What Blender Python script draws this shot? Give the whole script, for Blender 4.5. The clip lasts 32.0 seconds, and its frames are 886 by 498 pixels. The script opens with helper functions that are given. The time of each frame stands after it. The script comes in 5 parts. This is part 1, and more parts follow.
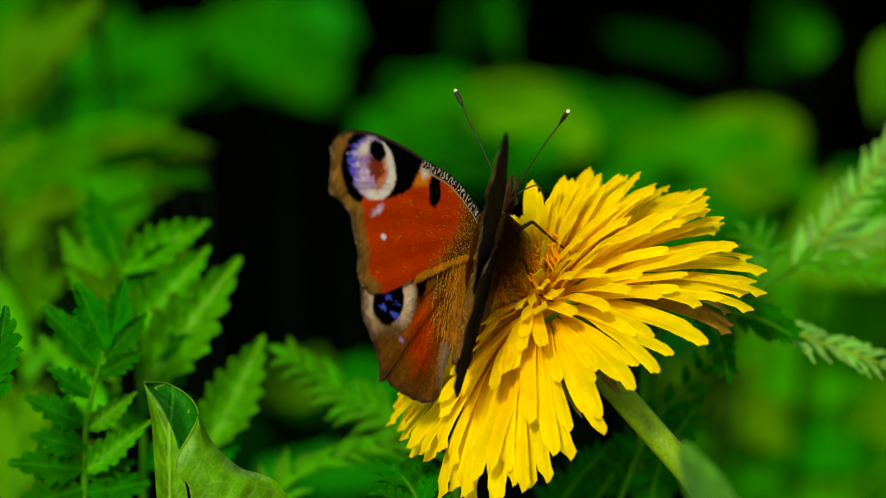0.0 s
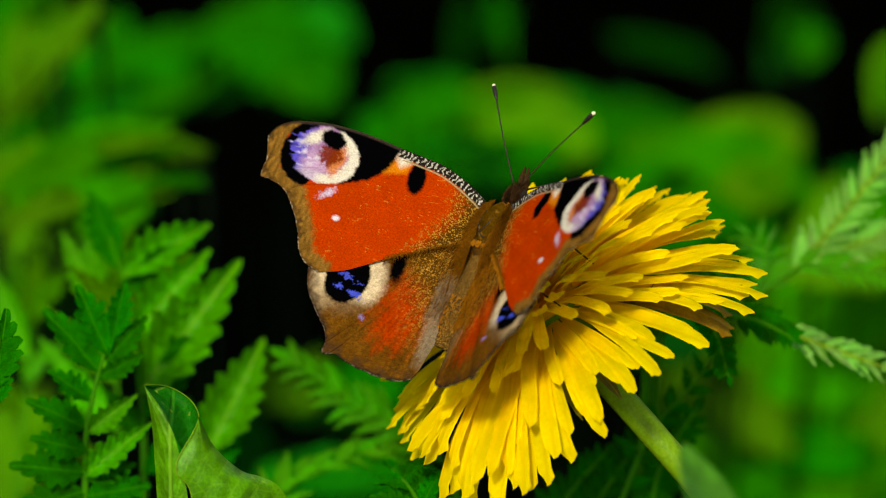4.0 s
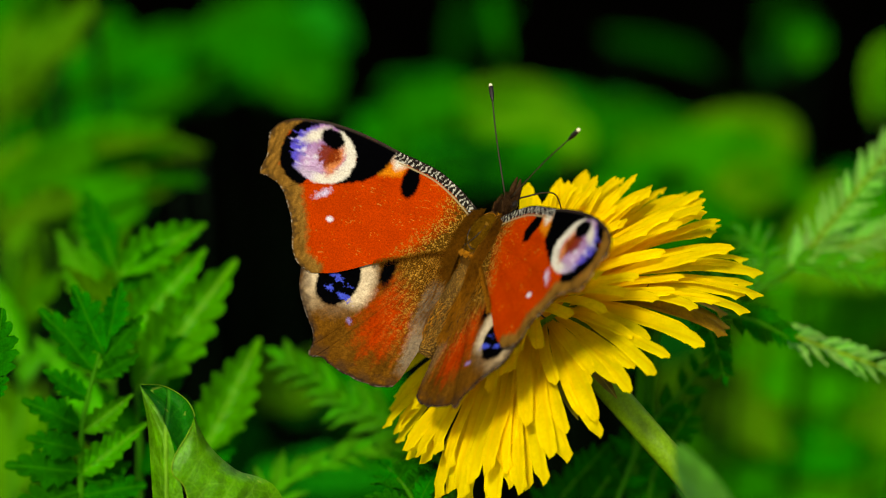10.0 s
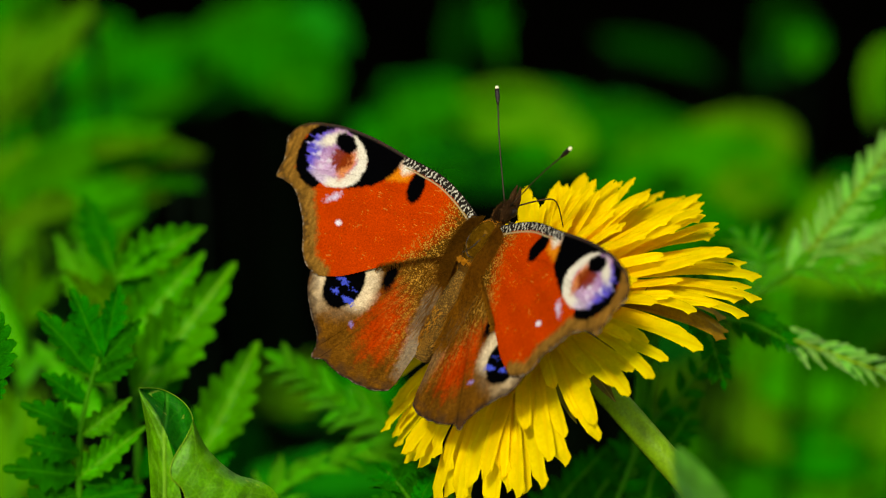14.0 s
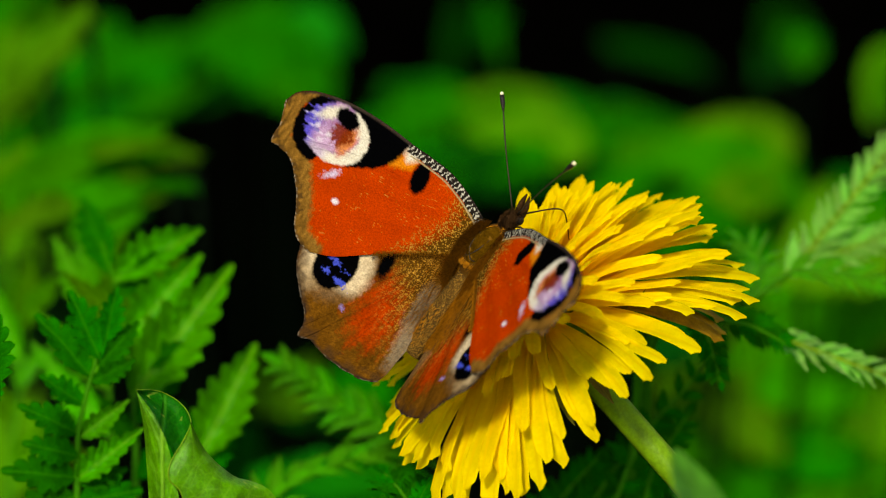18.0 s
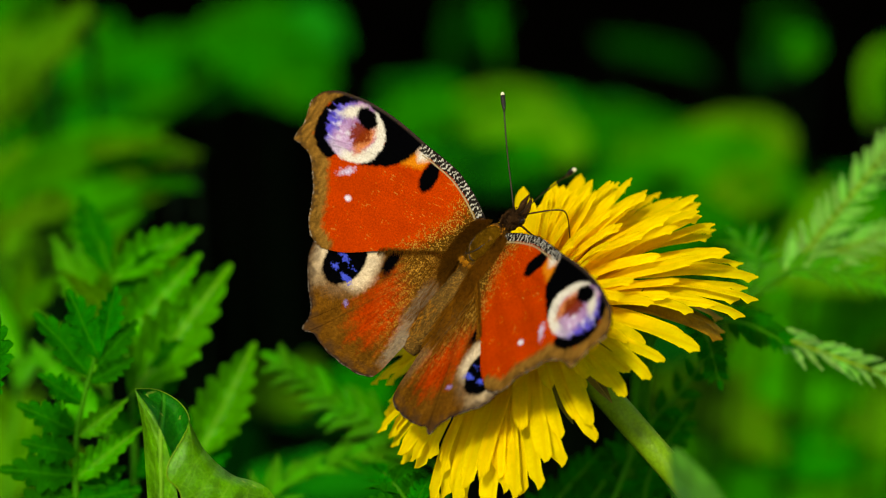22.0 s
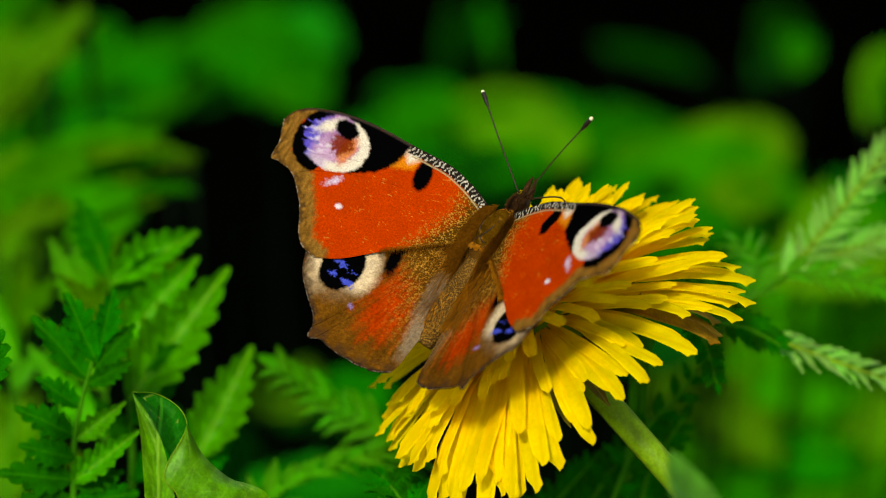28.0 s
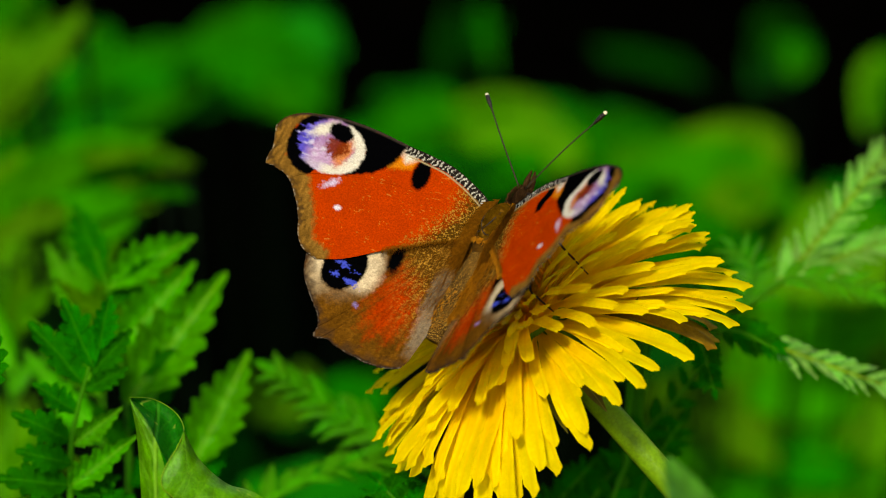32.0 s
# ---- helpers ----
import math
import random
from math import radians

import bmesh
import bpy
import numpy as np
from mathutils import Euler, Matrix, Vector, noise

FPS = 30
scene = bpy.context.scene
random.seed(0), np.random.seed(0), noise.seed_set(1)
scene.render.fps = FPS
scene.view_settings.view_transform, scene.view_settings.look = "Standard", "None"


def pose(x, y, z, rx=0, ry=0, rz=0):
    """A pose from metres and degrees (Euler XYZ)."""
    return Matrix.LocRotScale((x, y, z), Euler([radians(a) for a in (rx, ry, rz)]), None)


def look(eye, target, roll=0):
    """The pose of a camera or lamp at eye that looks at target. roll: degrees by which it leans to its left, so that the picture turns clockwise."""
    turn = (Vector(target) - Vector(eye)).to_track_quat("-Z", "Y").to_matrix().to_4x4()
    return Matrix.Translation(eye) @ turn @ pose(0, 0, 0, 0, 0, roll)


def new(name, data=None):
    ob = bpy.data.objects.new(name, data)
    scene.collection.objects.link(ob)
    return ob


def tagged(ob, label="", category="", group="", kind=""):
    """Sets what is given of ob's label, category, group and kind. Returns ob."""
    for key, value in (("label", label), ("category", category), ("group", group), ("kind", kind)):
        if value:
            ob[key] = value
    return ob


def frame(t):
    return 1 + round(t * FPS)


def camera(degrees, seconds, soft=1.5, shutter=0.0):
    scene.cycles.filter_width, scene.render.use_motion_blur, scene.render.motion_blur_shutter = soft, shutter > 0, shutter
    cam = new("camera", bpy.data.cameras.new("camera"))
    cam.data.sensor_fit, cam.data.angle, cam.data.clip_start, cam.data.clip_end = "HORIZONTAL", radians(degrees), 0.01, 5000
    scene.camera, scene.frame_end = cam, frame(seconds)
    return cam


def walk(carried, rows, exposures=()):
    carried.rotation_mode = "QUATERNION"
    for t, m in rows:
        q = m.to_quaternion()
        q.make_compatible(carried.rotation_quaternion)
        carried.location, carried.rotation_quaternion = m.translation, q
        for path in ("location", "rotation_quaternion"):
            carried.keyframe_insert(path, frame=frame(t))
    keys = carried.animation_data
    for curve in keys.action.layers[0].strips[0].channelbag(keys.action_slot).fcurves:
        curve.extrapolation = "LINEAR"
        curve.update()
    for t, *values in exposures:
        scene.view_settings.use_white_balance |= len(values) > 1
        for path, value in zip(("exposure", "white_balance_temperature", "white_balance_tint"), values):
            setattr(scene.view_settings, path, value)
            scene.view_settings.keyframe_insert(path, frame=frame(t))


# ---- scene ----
# The view's own frame: millimetres right, up and towards the lens, from the point of sharpest focus.
EYE, AIM = (0.0, -0.433, 0.45), (0.0, 0.0, 0.20)
cam = camera(13.0, 32.0, soft=1.0)
cam.data.dof.use_dof, cam.data.dof.focus_distance, cam.data.dof.aperture_fstop = True, 0.5, 15.0


def aim(turn, lift):
    """The camera's pose, turned to its left and lifted by so many degrees from its first aim."""
    return look(EYE, AIM) @ pose(0, 0, 0, lift, turn, 0)


walk(cam, [
    (0.0, aim(0.0288, -0.0483)),
    (0.5, aim(0.0063, -0.0377)),
    (1.0, aim(0.0241, -0.0358)),
    (1.5, aim(0.0370, -0.0503)),
    (2.0, aim(0.0138, -0.0396)),
    (2.5, aim(0.0389, -0.0364)),
    (3.0, aim(0.0383, -0.0358)),
    (3.5, aim(0.0383, -0.0142)),
    (5.5, aim(0.0281, 0.0000)),
    (6.0, aim(0.0000, 0.0000)),
    (6.5, aim(-0.0229, -0.0019)),
    (7.0, aim(-0.0154, -0.0107)),
    (7.5, aim(-0.0264, -0.0133)),
    (8.0, aim(-0.0257, -0.0238)),
    (8.5, aim(-0.0270, -0.0238)),
    (9.0, aim(-0.0282, -0.0238)),
    (9.5, aim(-0.0282, -0.0194)),
    (10.0, aim(-0.0264, -0.0126)),
    (10.5, aim(-0.0257, -0.0107)),
    (11.0, aim(-0.0264, -0.0006)),
    (11.5, aim(-0.0257, 0.0106)),
    (12.0, aim(-0.0257, 0.0145)),
    (12.5, aim(-0.0283, 0.0138)),
    (13.0, aim(-0.0238, 0.0263)),
    (13.5, aim(-0.0377, 0.0358)),
    (14.0, aim(-0.0497, 0.0389)),
    (14.5, aim(-0.0515, 0.0377)),
    (16.5, aim(-0.0515, 0.0439)),
    (17.0, aim(-0.0634, 0.0618)),
    (17.5, aim(-0.0741, 0.0618)),
    (18.0, aim(-0.0792, 0.0665)),
    (18.5, aim(-0.0779, 0.0753)),
    (19.0, aim(-0.0779, 0.0791)),
    (19.5, aim(-0.0740, 0.0911)),
    (20.0, aim(-0.0522, 0.0872)),
    (20.5, aim(-0.0653, 0.0785)),
    (21.0, aim(-0.0653, 0.0652)),
    (21.5, aim(-0.0886, 0.0502)),
    (22.0, aim(-0.1002, 0.0495)),
    (22.5, aim(-0.1122, 0.0606)),
    (23.0, aim(-0.1331, 0.0616)),
    (23.5, aim(-0.1412, 0.0759)),
    (24.0, aim(-0.1518, 0.0859)),
    (24.5, aim(-0.1424, 0.1005)),
    (25.0, aim(-0.1532, 0.1026)),
    (25.5, aim(-0.1290, 0.1026)),
    (27.5, aim(-0.1424, 0.0948)),
    (28.0, aim(-0.1346, 0.1014)),
    (28.5, aim(-0.1519, 0.1047)),
    (29.0, aim(-0.1538, 0.1167)),
    (29.5, aim(-0.1788, 0.1267)),
    (30.0, aim(-0.1544, 0.1412)),
    (30.5, aim(-0.1651, 0.1457)),
    (31.0, aim(-0.1532, 0.1557)),
    (31.5, aim(-0.1538, 0.1657)),
    (32.0, aim(-0.1794, 0.1796)),
], exposures=((0.0, 0.47, 7600, 4), (32.0, 0.47, 7600, 4)))

# ---- light ----
SUN = Vector((-0.17, -0.65, 0.74)).normalized()
world = bpy.data.worlds.new("world")
scene.world = world
world.use_nodes = True
sky = world.node_tree.nodes.new("ShaderNodeTexSky")
sky.sky_type, sky.sun_disc = "NISHITA", False
sky.sun_elevation = math.asin(SUN.z)
sky.sun_rotation = math.atan2(SUN.x, SUN.y)
back = world.node_tree.nodes["Background"]
back.inputs["Strength"].default_value = 0.15
world.node_tree.links.new(sky.outputs["Color"], back.inputs["Color"])
lamp = bpy.data.lights.new("sun", "SUN")
lamp.energy, lamp.angle, lamp.color = 3.35, radians(6.0), (1.0, 0.96, 0.88)
sun = new("sun", lamp)
sun.matrix_world = look(SUN * 3, (0, 0, 0))

# ---- helpers of this scene ----
MM = 0.001
VIEW = Matrix(((1, 0, 0, 0), (0, 0.5, -0.866, 0), (0, 0.866, 0.5, 0.20), (0, 0, 0, 1)))


def spot(a, b, c=0.0):
    """The point a mm right and b mm up as seen in the plane of focus, c mm nearer than that plane."""
    k = (500.0 - c) / 500.0
    return VIEW @ Vector((a * k * MM, b * k * MM, c * MM))


def way(a, b, c):
    return (VIEW.to_3x3() @ Vector((a, b, c))).normalized()


def part(name, bm, material, parent, label=""):
    """Links a bmesh as one mesh object under a thing or a part."""
    me = bpy.data.meshes.new(name)
    bm.to_mesh(me)
    bm.free()
    me.materials.append(material)
    me.polygons.foreach_set("use_smooth", [True] * len(me.polygons))
    ob = new(name, me)
    ob.parent = parent
    return tagged(ob, label)


def piece(name, me, parent, m):
    ob = new(name, me)
    ob.parent = parent
    ob.matrix_basis = m
    return ob


def thing(name, place, label, category, group=""):
    ob = new(name)
    ob.empty_display_size = 0.005
    ob.matrix_basis = place
    return tagged(ob, label, category, group)


def mesh_of(name, verts, faces, material):
    me = bpy.data.meshes.new(name)
    me.from_pydata([tuple(v) for v in verts], [], faces)
    me.materials.append(material)
    me.polygons.foreach_set("use_smooth", [True] * len(me.polygons))
    return me


def smooth_path(points, n):
    """n + 1 points on a smooth curve through the given ones (Catmull-Rom, even in arc length)."""
    p = np.array([tuple(q) for q in points], float)
    p = np.vstack([2 * p[0] - p[1], p, 2 * p[-1] - p[-2]])
    out = []
    for i in range(1, len(p) - 2):
        for s in np.linspace(0, 1, 24, endpoint=False):
            a, b, c, d = p[i - 1:i + 3]
            out.append(0.5 * (2 * b + (c - a) * s + (2 * a - 5 * b + 4 * c - d) * s * s + (3 * b - a - 3 * c + d) * s ** 3))
    out.append(p[-2])
    out = np.array(out)
    run = np.concatenate([[0], np.cumsum(np.linalg.norm(np.diff(out, axis=0), axis=1))])
    at = np.linspace(0, run[-1], n + 1)
    return np.stack([np.interp(at, run, out[:, k]) for k in range(out.shape[1])], 1)


def tube(bm, points, radii, sides=8, steps=16):
    """A round tapered tube along a smooth curve."""
    pts = [Vector(q) for q in smooth_path(points, steps)]
    rad = np.interp(np.linspace(0, 1, steps + 1), np.linspace(0, 1, len(radii)), radii)
    rings, side = [], None
    for i, q in enumerate(pts):
        t = (pts[min(i + 1, steps)] - pts[max(i - 1, 0)]).normalized()
        side = (side or t.orthogonal()) - t * (side or t.orthogonal()).dot(t)
        side.normalize()
        up = t.cross(side)
        rings.append([bm.verts.new(q + (side * math.cos(a) + up * math.sin(a)) * rad[i]) for a in np.linspace(0, 2 * math.pi, sides, endpoint=False)])
    for a, b in zip(rings, rings[1:]):
        for k in range(sides):
            bm.faces.new((a[k], a[(k + 1) % sides], b[(k + 1) % sides], b[k]))
    bm.faces.new(rings[0][::-1])
    bm.faces.new(rings[-1])


def ball(bm, centre, radii, turn=None, segments=20, rings=14):
    m = Matrix.Translation(centre) @ (turn or Matrix()) @ Matrix.Diagonal((*radii, 1))
    bmesh.ops.create_uvsphere(bm, u_segments=segments, v_segments=rings, radius=1, matrix=m)


# ---- materials ----
def material(name, colour, rough=0.6, grain=(), bump=0.0, bump_scale=2000.0, through_light=0.0, spec=0.4, fleck=None):
    """A surface with two scales of mottling (grain: scale, darker factor), fine relief and some light through it."""
    mat = bpy.data.materials.new(name)
    mat.use_nodes = True
    nt = mat.node_tree
    n, l = nt.nodes, nt.links
    b = n["Principled BSDF"]
    b.inputs["Roughness"].default_value = rough
    b.inputs["Specular IOR Level"].default_value = spec
    coords = n.new("ShaderNodeTexCoord")
    rgb = n.new("ShaderNodeRGB")
    rgb.outputs[0].default_value = (*colour, 1)
    out = rgb.outputs[0]
    for scale, dark in grain:
        tex = n.new("ShaderNodeTexNoise")
        tex.inputs["Scale"].default_value, tex.inputs["Detail"].default_value = scale, 5
        l.new(coords.outputs["Object"], tex.inputs["Vector"])
        ramp = n.new("ShaderNodeMapRange")
        ramp.inputs[1].default_value, ramp.inputs[2].default_value = 0.35, 0.65
        ramp.inputs[3].default_value, ramp.inputs[4].default_value = dark, 1.0
        l.new(tex.outputs["Fac"], ramp.inputs[0])
        mix = n.new("ShaderNodeMix")
        mix.data_type, mix.blend_type = "RGBA", "MULTIPLY"
        mix.inputs[0].default_value = 1.0
        l.new(out, mix.inputs[6])
        l.new(ramp.outputs[0], mix.inputs[7])
        out = mix.outputs[2]
    if fleck:
        tex = n.new("ShaderNodeTexNoise")
        tex.inputs["Scale"].default_value, tex.inputs["Detail"].default_value = fleck[0], 2
        l.new(coords.outputs["Object"], tex.inputs["Vector"])
        ramp = n.new("ShaderNodeMapRange")
        ramp.inputs[1].default_value, ramp.inputs[2].default_value = fleck[2], fleck[2] + 0.06
        l.new(tex.outputs["Fac"], ramp.inputs[0])
        mix = n.new("ShaderNodeMix")
        mix.data_type = "RGBA"
        l.new(ramp.outputs[0], mix.inputs[0])
        l.new(out, mix.inputs[6])
        mix.inputs[7].default_value = (*fleck[1], 1)
        out = mix.outputs[2]
    l.new(out, b.inputs["Base Color"])
    if bump:
        tex = n.new("ShaderNodeTexNoise")
        tex.inputs["Scale"].default_value, tex.inputs["Detail"].default_value = bump_scale, 4
        l.new(coords.outputs["Object"], tex.inputs["Vector"])
        rel = n.new("ShaderNodeBump")
        rel.inputs["Strength"].default_value, rel.inputs["Distance"].default_value = bump, 0.0004
        l.new(tex.outputs["Fac"], rel.inputs["Height"])
        l.new(rel.outputs[0], b.inputs["Normal"])
    if through_light:
        tr = n.new("ShaderNodeBsdfTranslucent")
        l.new(out, tr.inputs["Color"])
        add = n.new("ShaderNodeMixShader")
        add.inputs[0].default_value = through_light
        l.new(b.outputs[0], add.inputs[1])
        l.new(tr.outputs[0], add.inputs[2])
        l.new(add.outputs[0], n["Material Output"].inputs["Surface"])
    return mat


# far darker than humus: the deep shade under the plants is in this colour
SOIL = material("shaded_humus", (0.0006, 0.0005, 0.0003), 1.0, ((60, 0.4), (900, 0.5)), 0.8, 400, spec=0.0)
STALK = material("stalk_green", (0.165, 0.325, 0.010), 0.45, ((200, 0.55), (2500, 0.8)), 0.4, 1500, 0.15, 0.08)


def leaf_material(name, colour, vein, veins=9.0, slant=1.1, rough=0.55, spec=0.15, through_light=0.25, vary=0.25, relief=0.00025, blotch=0.7, root=None, net=0.0):
    """A blade of unit length along y: pale midrib and side veins, quilted between them, blotched at two scales."""
    mat = bpy.data.materials.new(name)
    mat.use_nodes = True
    n, l = mat.node_tree.nodes, mat.node_tree.links
    b = n["Principled BSDF"]
    b.inputs["Roughness"].default_value, b.inputs["Specular IOR Level"].default_value = rough, spec

    def calc(op, x, y=None):
        m = n.new("ShaderNodeMath")
        m.operation = op
        for k, q in enumerate((x, y)):
            if q is None:
                continue
            if isinstance(q, (int, float)):
                m.inputs[k].default_value = q
            else:
                l.new(q, m.inputs[k])
        return m.outputs[0]

    def spread(x, lo, hi, a, c):
        m = n.new("ShaderNodeMapRange")
        m.clamp = True
        l.new(x, m.inputs[0])
        for k, q in enumerate((lo, hi, a, c)):
            m.inputs[k + 1].default_value = q
        return m.outputs[0]

    def blend(kind, fac, x, y):
        m = n.new("ShaderNodeMix")
        m.data_type, m.blend_type = "RGBA", kind
        for k, q in ((0, fac), (6, x), (7, y)):
            if isinstance(q, (int, float)):
                m.inputs[k].default_value = q
            elif isinstance(q, tuple):
                m.inputs[k].default_value = (*q, 1)
            else:
                l.new(q, m.inputs[k])
        return m.outputs[2]

    coords = n.new("ShaderNodeTexCoord")
    cut = n.new("ShaderNodeSeparateXYZ")
    l.new(coords.outputs["Object"], cut.inputs[0])
    across = calc("ABSOLUTE", cut.outputs[0])
    wob = n.new("ShaderNodeTexNoise")
    wob.inputs["Scale"].default_value, wob.inputs["Detail"].default_value = 7, 5
    l.new(coords.outputs["Object"], wob.inputs["Vector"])
    run = calc("MULTIPLY", calc("ADD", calc("SUBTRACT", cut.outputs[1], calc("MULTIPLY", across, slant)), calc("MULTIPLY", wob.outputs["Fac"], 0.05)), veins)
    saw = calc("ABSOLUTE", calc("SUBTRACT", calc("FRACT", run), 0.5))
    line = spread(saw, 0.0, 0.10, 1.0, 0.0)
    rib = spread(across, 0.004, 0.014, 1.0, 0.0)
    info = n.new("ShaderNodeObjectInfo")
    hsv = n.new("ShaderNodeHueSaturation")
    l.new(spread(info.outputs["Random"], 0, 1, 0.5 - 0.03 * vary, 0.5 + 0.03 * vary), hsv.inputs["Hue"])
    l.new(spread(info.outputs["Random"], 0, 1, 1 - 0.9 * vary, 1 + 0.9 * vary), hsv.inputs["Value"])
    hsv.inputs["Color"].default_value = (*colour, 1)
    fine = n.new("ShaderNodeTexNoise")
    fine.inputs["Scale"].default_value, fine.inputs["Detail"].default_value = 60, 4
    l.new(coords.outputs["Object"], fine.inputs["Vector"])
    out = blend("MULTIPLY", 1.0, hsv.outputs[0], spread(wob.outputs["Fac"], 0.35, 0.65, blotch, 1.15))
    out = blend("MULTIPLY", 1.0, out, spread(fine.outputs["Fac"], 0.35, 0.65, 0.8 if blotch < 0.85 else 0.97, 1.1 if blotch < 0.85 else 1.02))
    out = blend("MIX", calc("MULTIPLY", calc("MAXIMUM", calc("MULTIPLY", line, 0.30), rib), 0.7), out, vein)
    if net:
        cells = n.new("ShaderNodeTexVoronoi")
        cells.feature = "DISTANCE_TO_EDGE"
        cells.inputs["Scale"].default_value = net
        l.new(coords.outputs["Object"], cells.inputs["Vector"])
        out = blend("MIX", spread(cells.outputs["Distance"], 0.0, 0.05, 0.22, 0.0), out, vein)
        spots = n.new("ShaderNodeTexNoise")
        spots.inputs["Scale"].default_value, spots.inputs["Detail"].default_value = net * 1.3, 2
        l.new(coords.outputs["Object"], spots.inputs["Vector"])
        out = blend("MIX", spread(spots.outputs["Fac"], 0.68, 0.74, 0.0, 0.4), out, (0.34, 0.42, 0.05))
    if root:
        out = blend("MIX", spread(cut.outputs[1], 0.2, 0.75, 0.85, 0.0), out, root)
    l.new(out, b.inputs["Base Color"])
    rel = n.new("ShaderNodeBump")
    rel.inputs["Strength"].default_value, rel.inputs["Distance"].default_value = 1.0, relief
    height = calc("SUBTRACT", calc("ADD", saw, calc("MULTIPLY", fine.outputs["Fac"], 0.35)), calc("MULTIPLY", rib, 0.6))
    l.new(height, rel.inputs["Height"])
    l.new(rel.outputs[0], b.inputs["Normal"])
    tr = n.new("ShaderNodeBsdfTranslucent")
    l.new(out, tr.inputs["Color"])
    mix = n.new("ShaderNodeMixShader")
    mix.inputs[0].default_value = through_light
    l.new(b.outputs[0], mix.inputs[1])
    l.new(tr.outputs[0], mix.inputs[2])
    l.new(mix.outputs[0], n["Material Output"].inputs["Surface"])
    return mat


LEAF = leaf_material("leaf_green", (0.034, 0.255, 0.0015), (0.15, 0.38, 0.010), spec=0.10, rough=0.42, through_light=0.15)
# shaded copy of the leaf green above: the shade is in the colour
LEAF_SHADED = leaf_material("leaf_green_shaded", (0.004, 0.105, 0.0004), (0.02, 0.18, 0.002), spec=0.0, rough=0.65, veins=6, relief=0.0001)
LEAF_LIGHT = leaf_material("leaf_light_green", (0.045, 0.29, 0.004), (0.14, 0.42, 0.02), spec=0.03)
LEAF_OLIVE = leaf_material("leaf_olive", (0.035, 0.15, 0.0008), (0.07, 0.20, 0.004), spec=0.01, vary=0.3)
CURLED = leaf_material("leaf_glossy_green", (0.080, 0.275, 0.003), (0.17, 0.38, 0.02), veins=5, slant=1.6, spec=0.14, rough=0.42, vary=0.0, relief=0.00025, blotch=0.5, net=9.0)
# darker green for the inside of the roll: its shade is in the colour
HOLLOW = leaf_material("leaf_hollow_shaded", (0.004, 0.125, 0.003), (0.03, 0.19, 0.008), veins=7, spec=0.04, vary=0.0, net=11.0)
FERN = leaf_material("leaf_pale_green", (0.13, 0.42, 0.025), (0.36, 0.60, 0.16), vary=0.4, veins=5, spec=0.3, rough=0.4)
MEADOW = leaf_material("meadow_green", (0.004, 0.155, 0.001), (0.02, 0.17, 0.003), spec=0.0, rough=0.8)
# the meadow green darkened to stand for blades in shade
MEADOW_SHADED = leaf_material("meadow_green_shaded", (0.0006, 0.040, 0.0006), (0.006, 0.06, 0.002), spec=0.0, rough=0.8)
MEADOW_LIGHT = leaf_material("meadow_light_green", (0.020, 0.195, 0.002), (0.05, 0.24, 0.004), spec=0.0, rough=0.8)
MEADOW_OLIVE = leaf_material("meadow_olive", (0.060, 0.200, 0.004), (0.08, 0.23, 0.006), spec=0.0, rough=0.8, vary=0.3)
SMOOTH = leaf_material("leaf_dull_green", (0.050, 0.21, 0.012), (0.07, 0.25, 0.02), spec=0.1, rough=0.5, veins=4)
BRACT = leaf_material("bract_brown_green", (0.13, 0.11, 0.006), (0.2, 0.16, 0.02), veins=1)
PETAL = leaf_material("ray_yellow", (0.94, 0.74, 0.0015), (0.92, 0.67, 0.001), veins=0.5, rough=0.55, spec=0.06, through_light=0.62, vary=0.06, relief=0.00005, blotch=0.93, root=(0.95, 0.62, 0.001))
PETAL_IN = leaf_material("ray_deep_yellow", (0.95, 0.53, 0.001), (0.93, 0.45, 0.001), veins=0.5, rough=0.55, spec=0.06, through_light=0.62, vary=0.08, relief=0.00005, blotch=0.9)
PETAL_OLD = leaf_material("ray_withered", (0.30, 0.18, 0.006), (0.20, 0.09, 0.005), veins=0.5, spec=0.06, through_light=0.25, vary=0.2, relief=0.00005)
YOUNG = material("floret_deep_yellow", (0.95, 0.53, 0.001), 0.55, ((300, 0.8), (2500, 0.88)), 0.2, 2000, 0.45, 0.06)
RACHIS = material("leaf_rib", (0.035, 0.20, 0.003), 0.6, ((200, 0.75), (2500, 0.85)), 0.3, 1500, 0.15, 0.04)
FUR = material("brown_fur", (0.10, 0.040, 0.003), 0.9, ((900, 0.4), (6000, 0.5)), 0.8, 5000, spec=0.05)
SCUTUM = material("brown_plate", (0.085, 0.038, 0.002), 0.9, ((500, 0.45), (4000, 0.7)), 0.6, 3000, spec=0.0, fleck=(900, (0.12, 0.055, 0.006), 0.60))
ABDOMEN = material("gold_flecked_brown", (0.05, 0.022, 0.004), 0.85, ((600, 0.6),), 0.6, 4000, spec=0.04, fleck=(8000, (0.36, 0.19, 0.03), 0.56))
FUR_HAIR = material("golden_brown_hair", (0.46, 0.175, 0.010), 0.75, ((400, 0.65), (2500, 0.6)), through_light=0.30, spec=0.03)
HEAD_FUR = material("dark_head_scales", (0.035, 0.015, 0.004), 0.8, ((700, 0.6),), 0.6, 4000, spec=0.05, fleck=(4500, (0.11, 0.055, 0.018), 0.60))
DARK = material("dark_chitin", (0.010, 0.005, 0.003), 0.45, ((900, 0.6),), 0.5, 4000, spec=0.25)
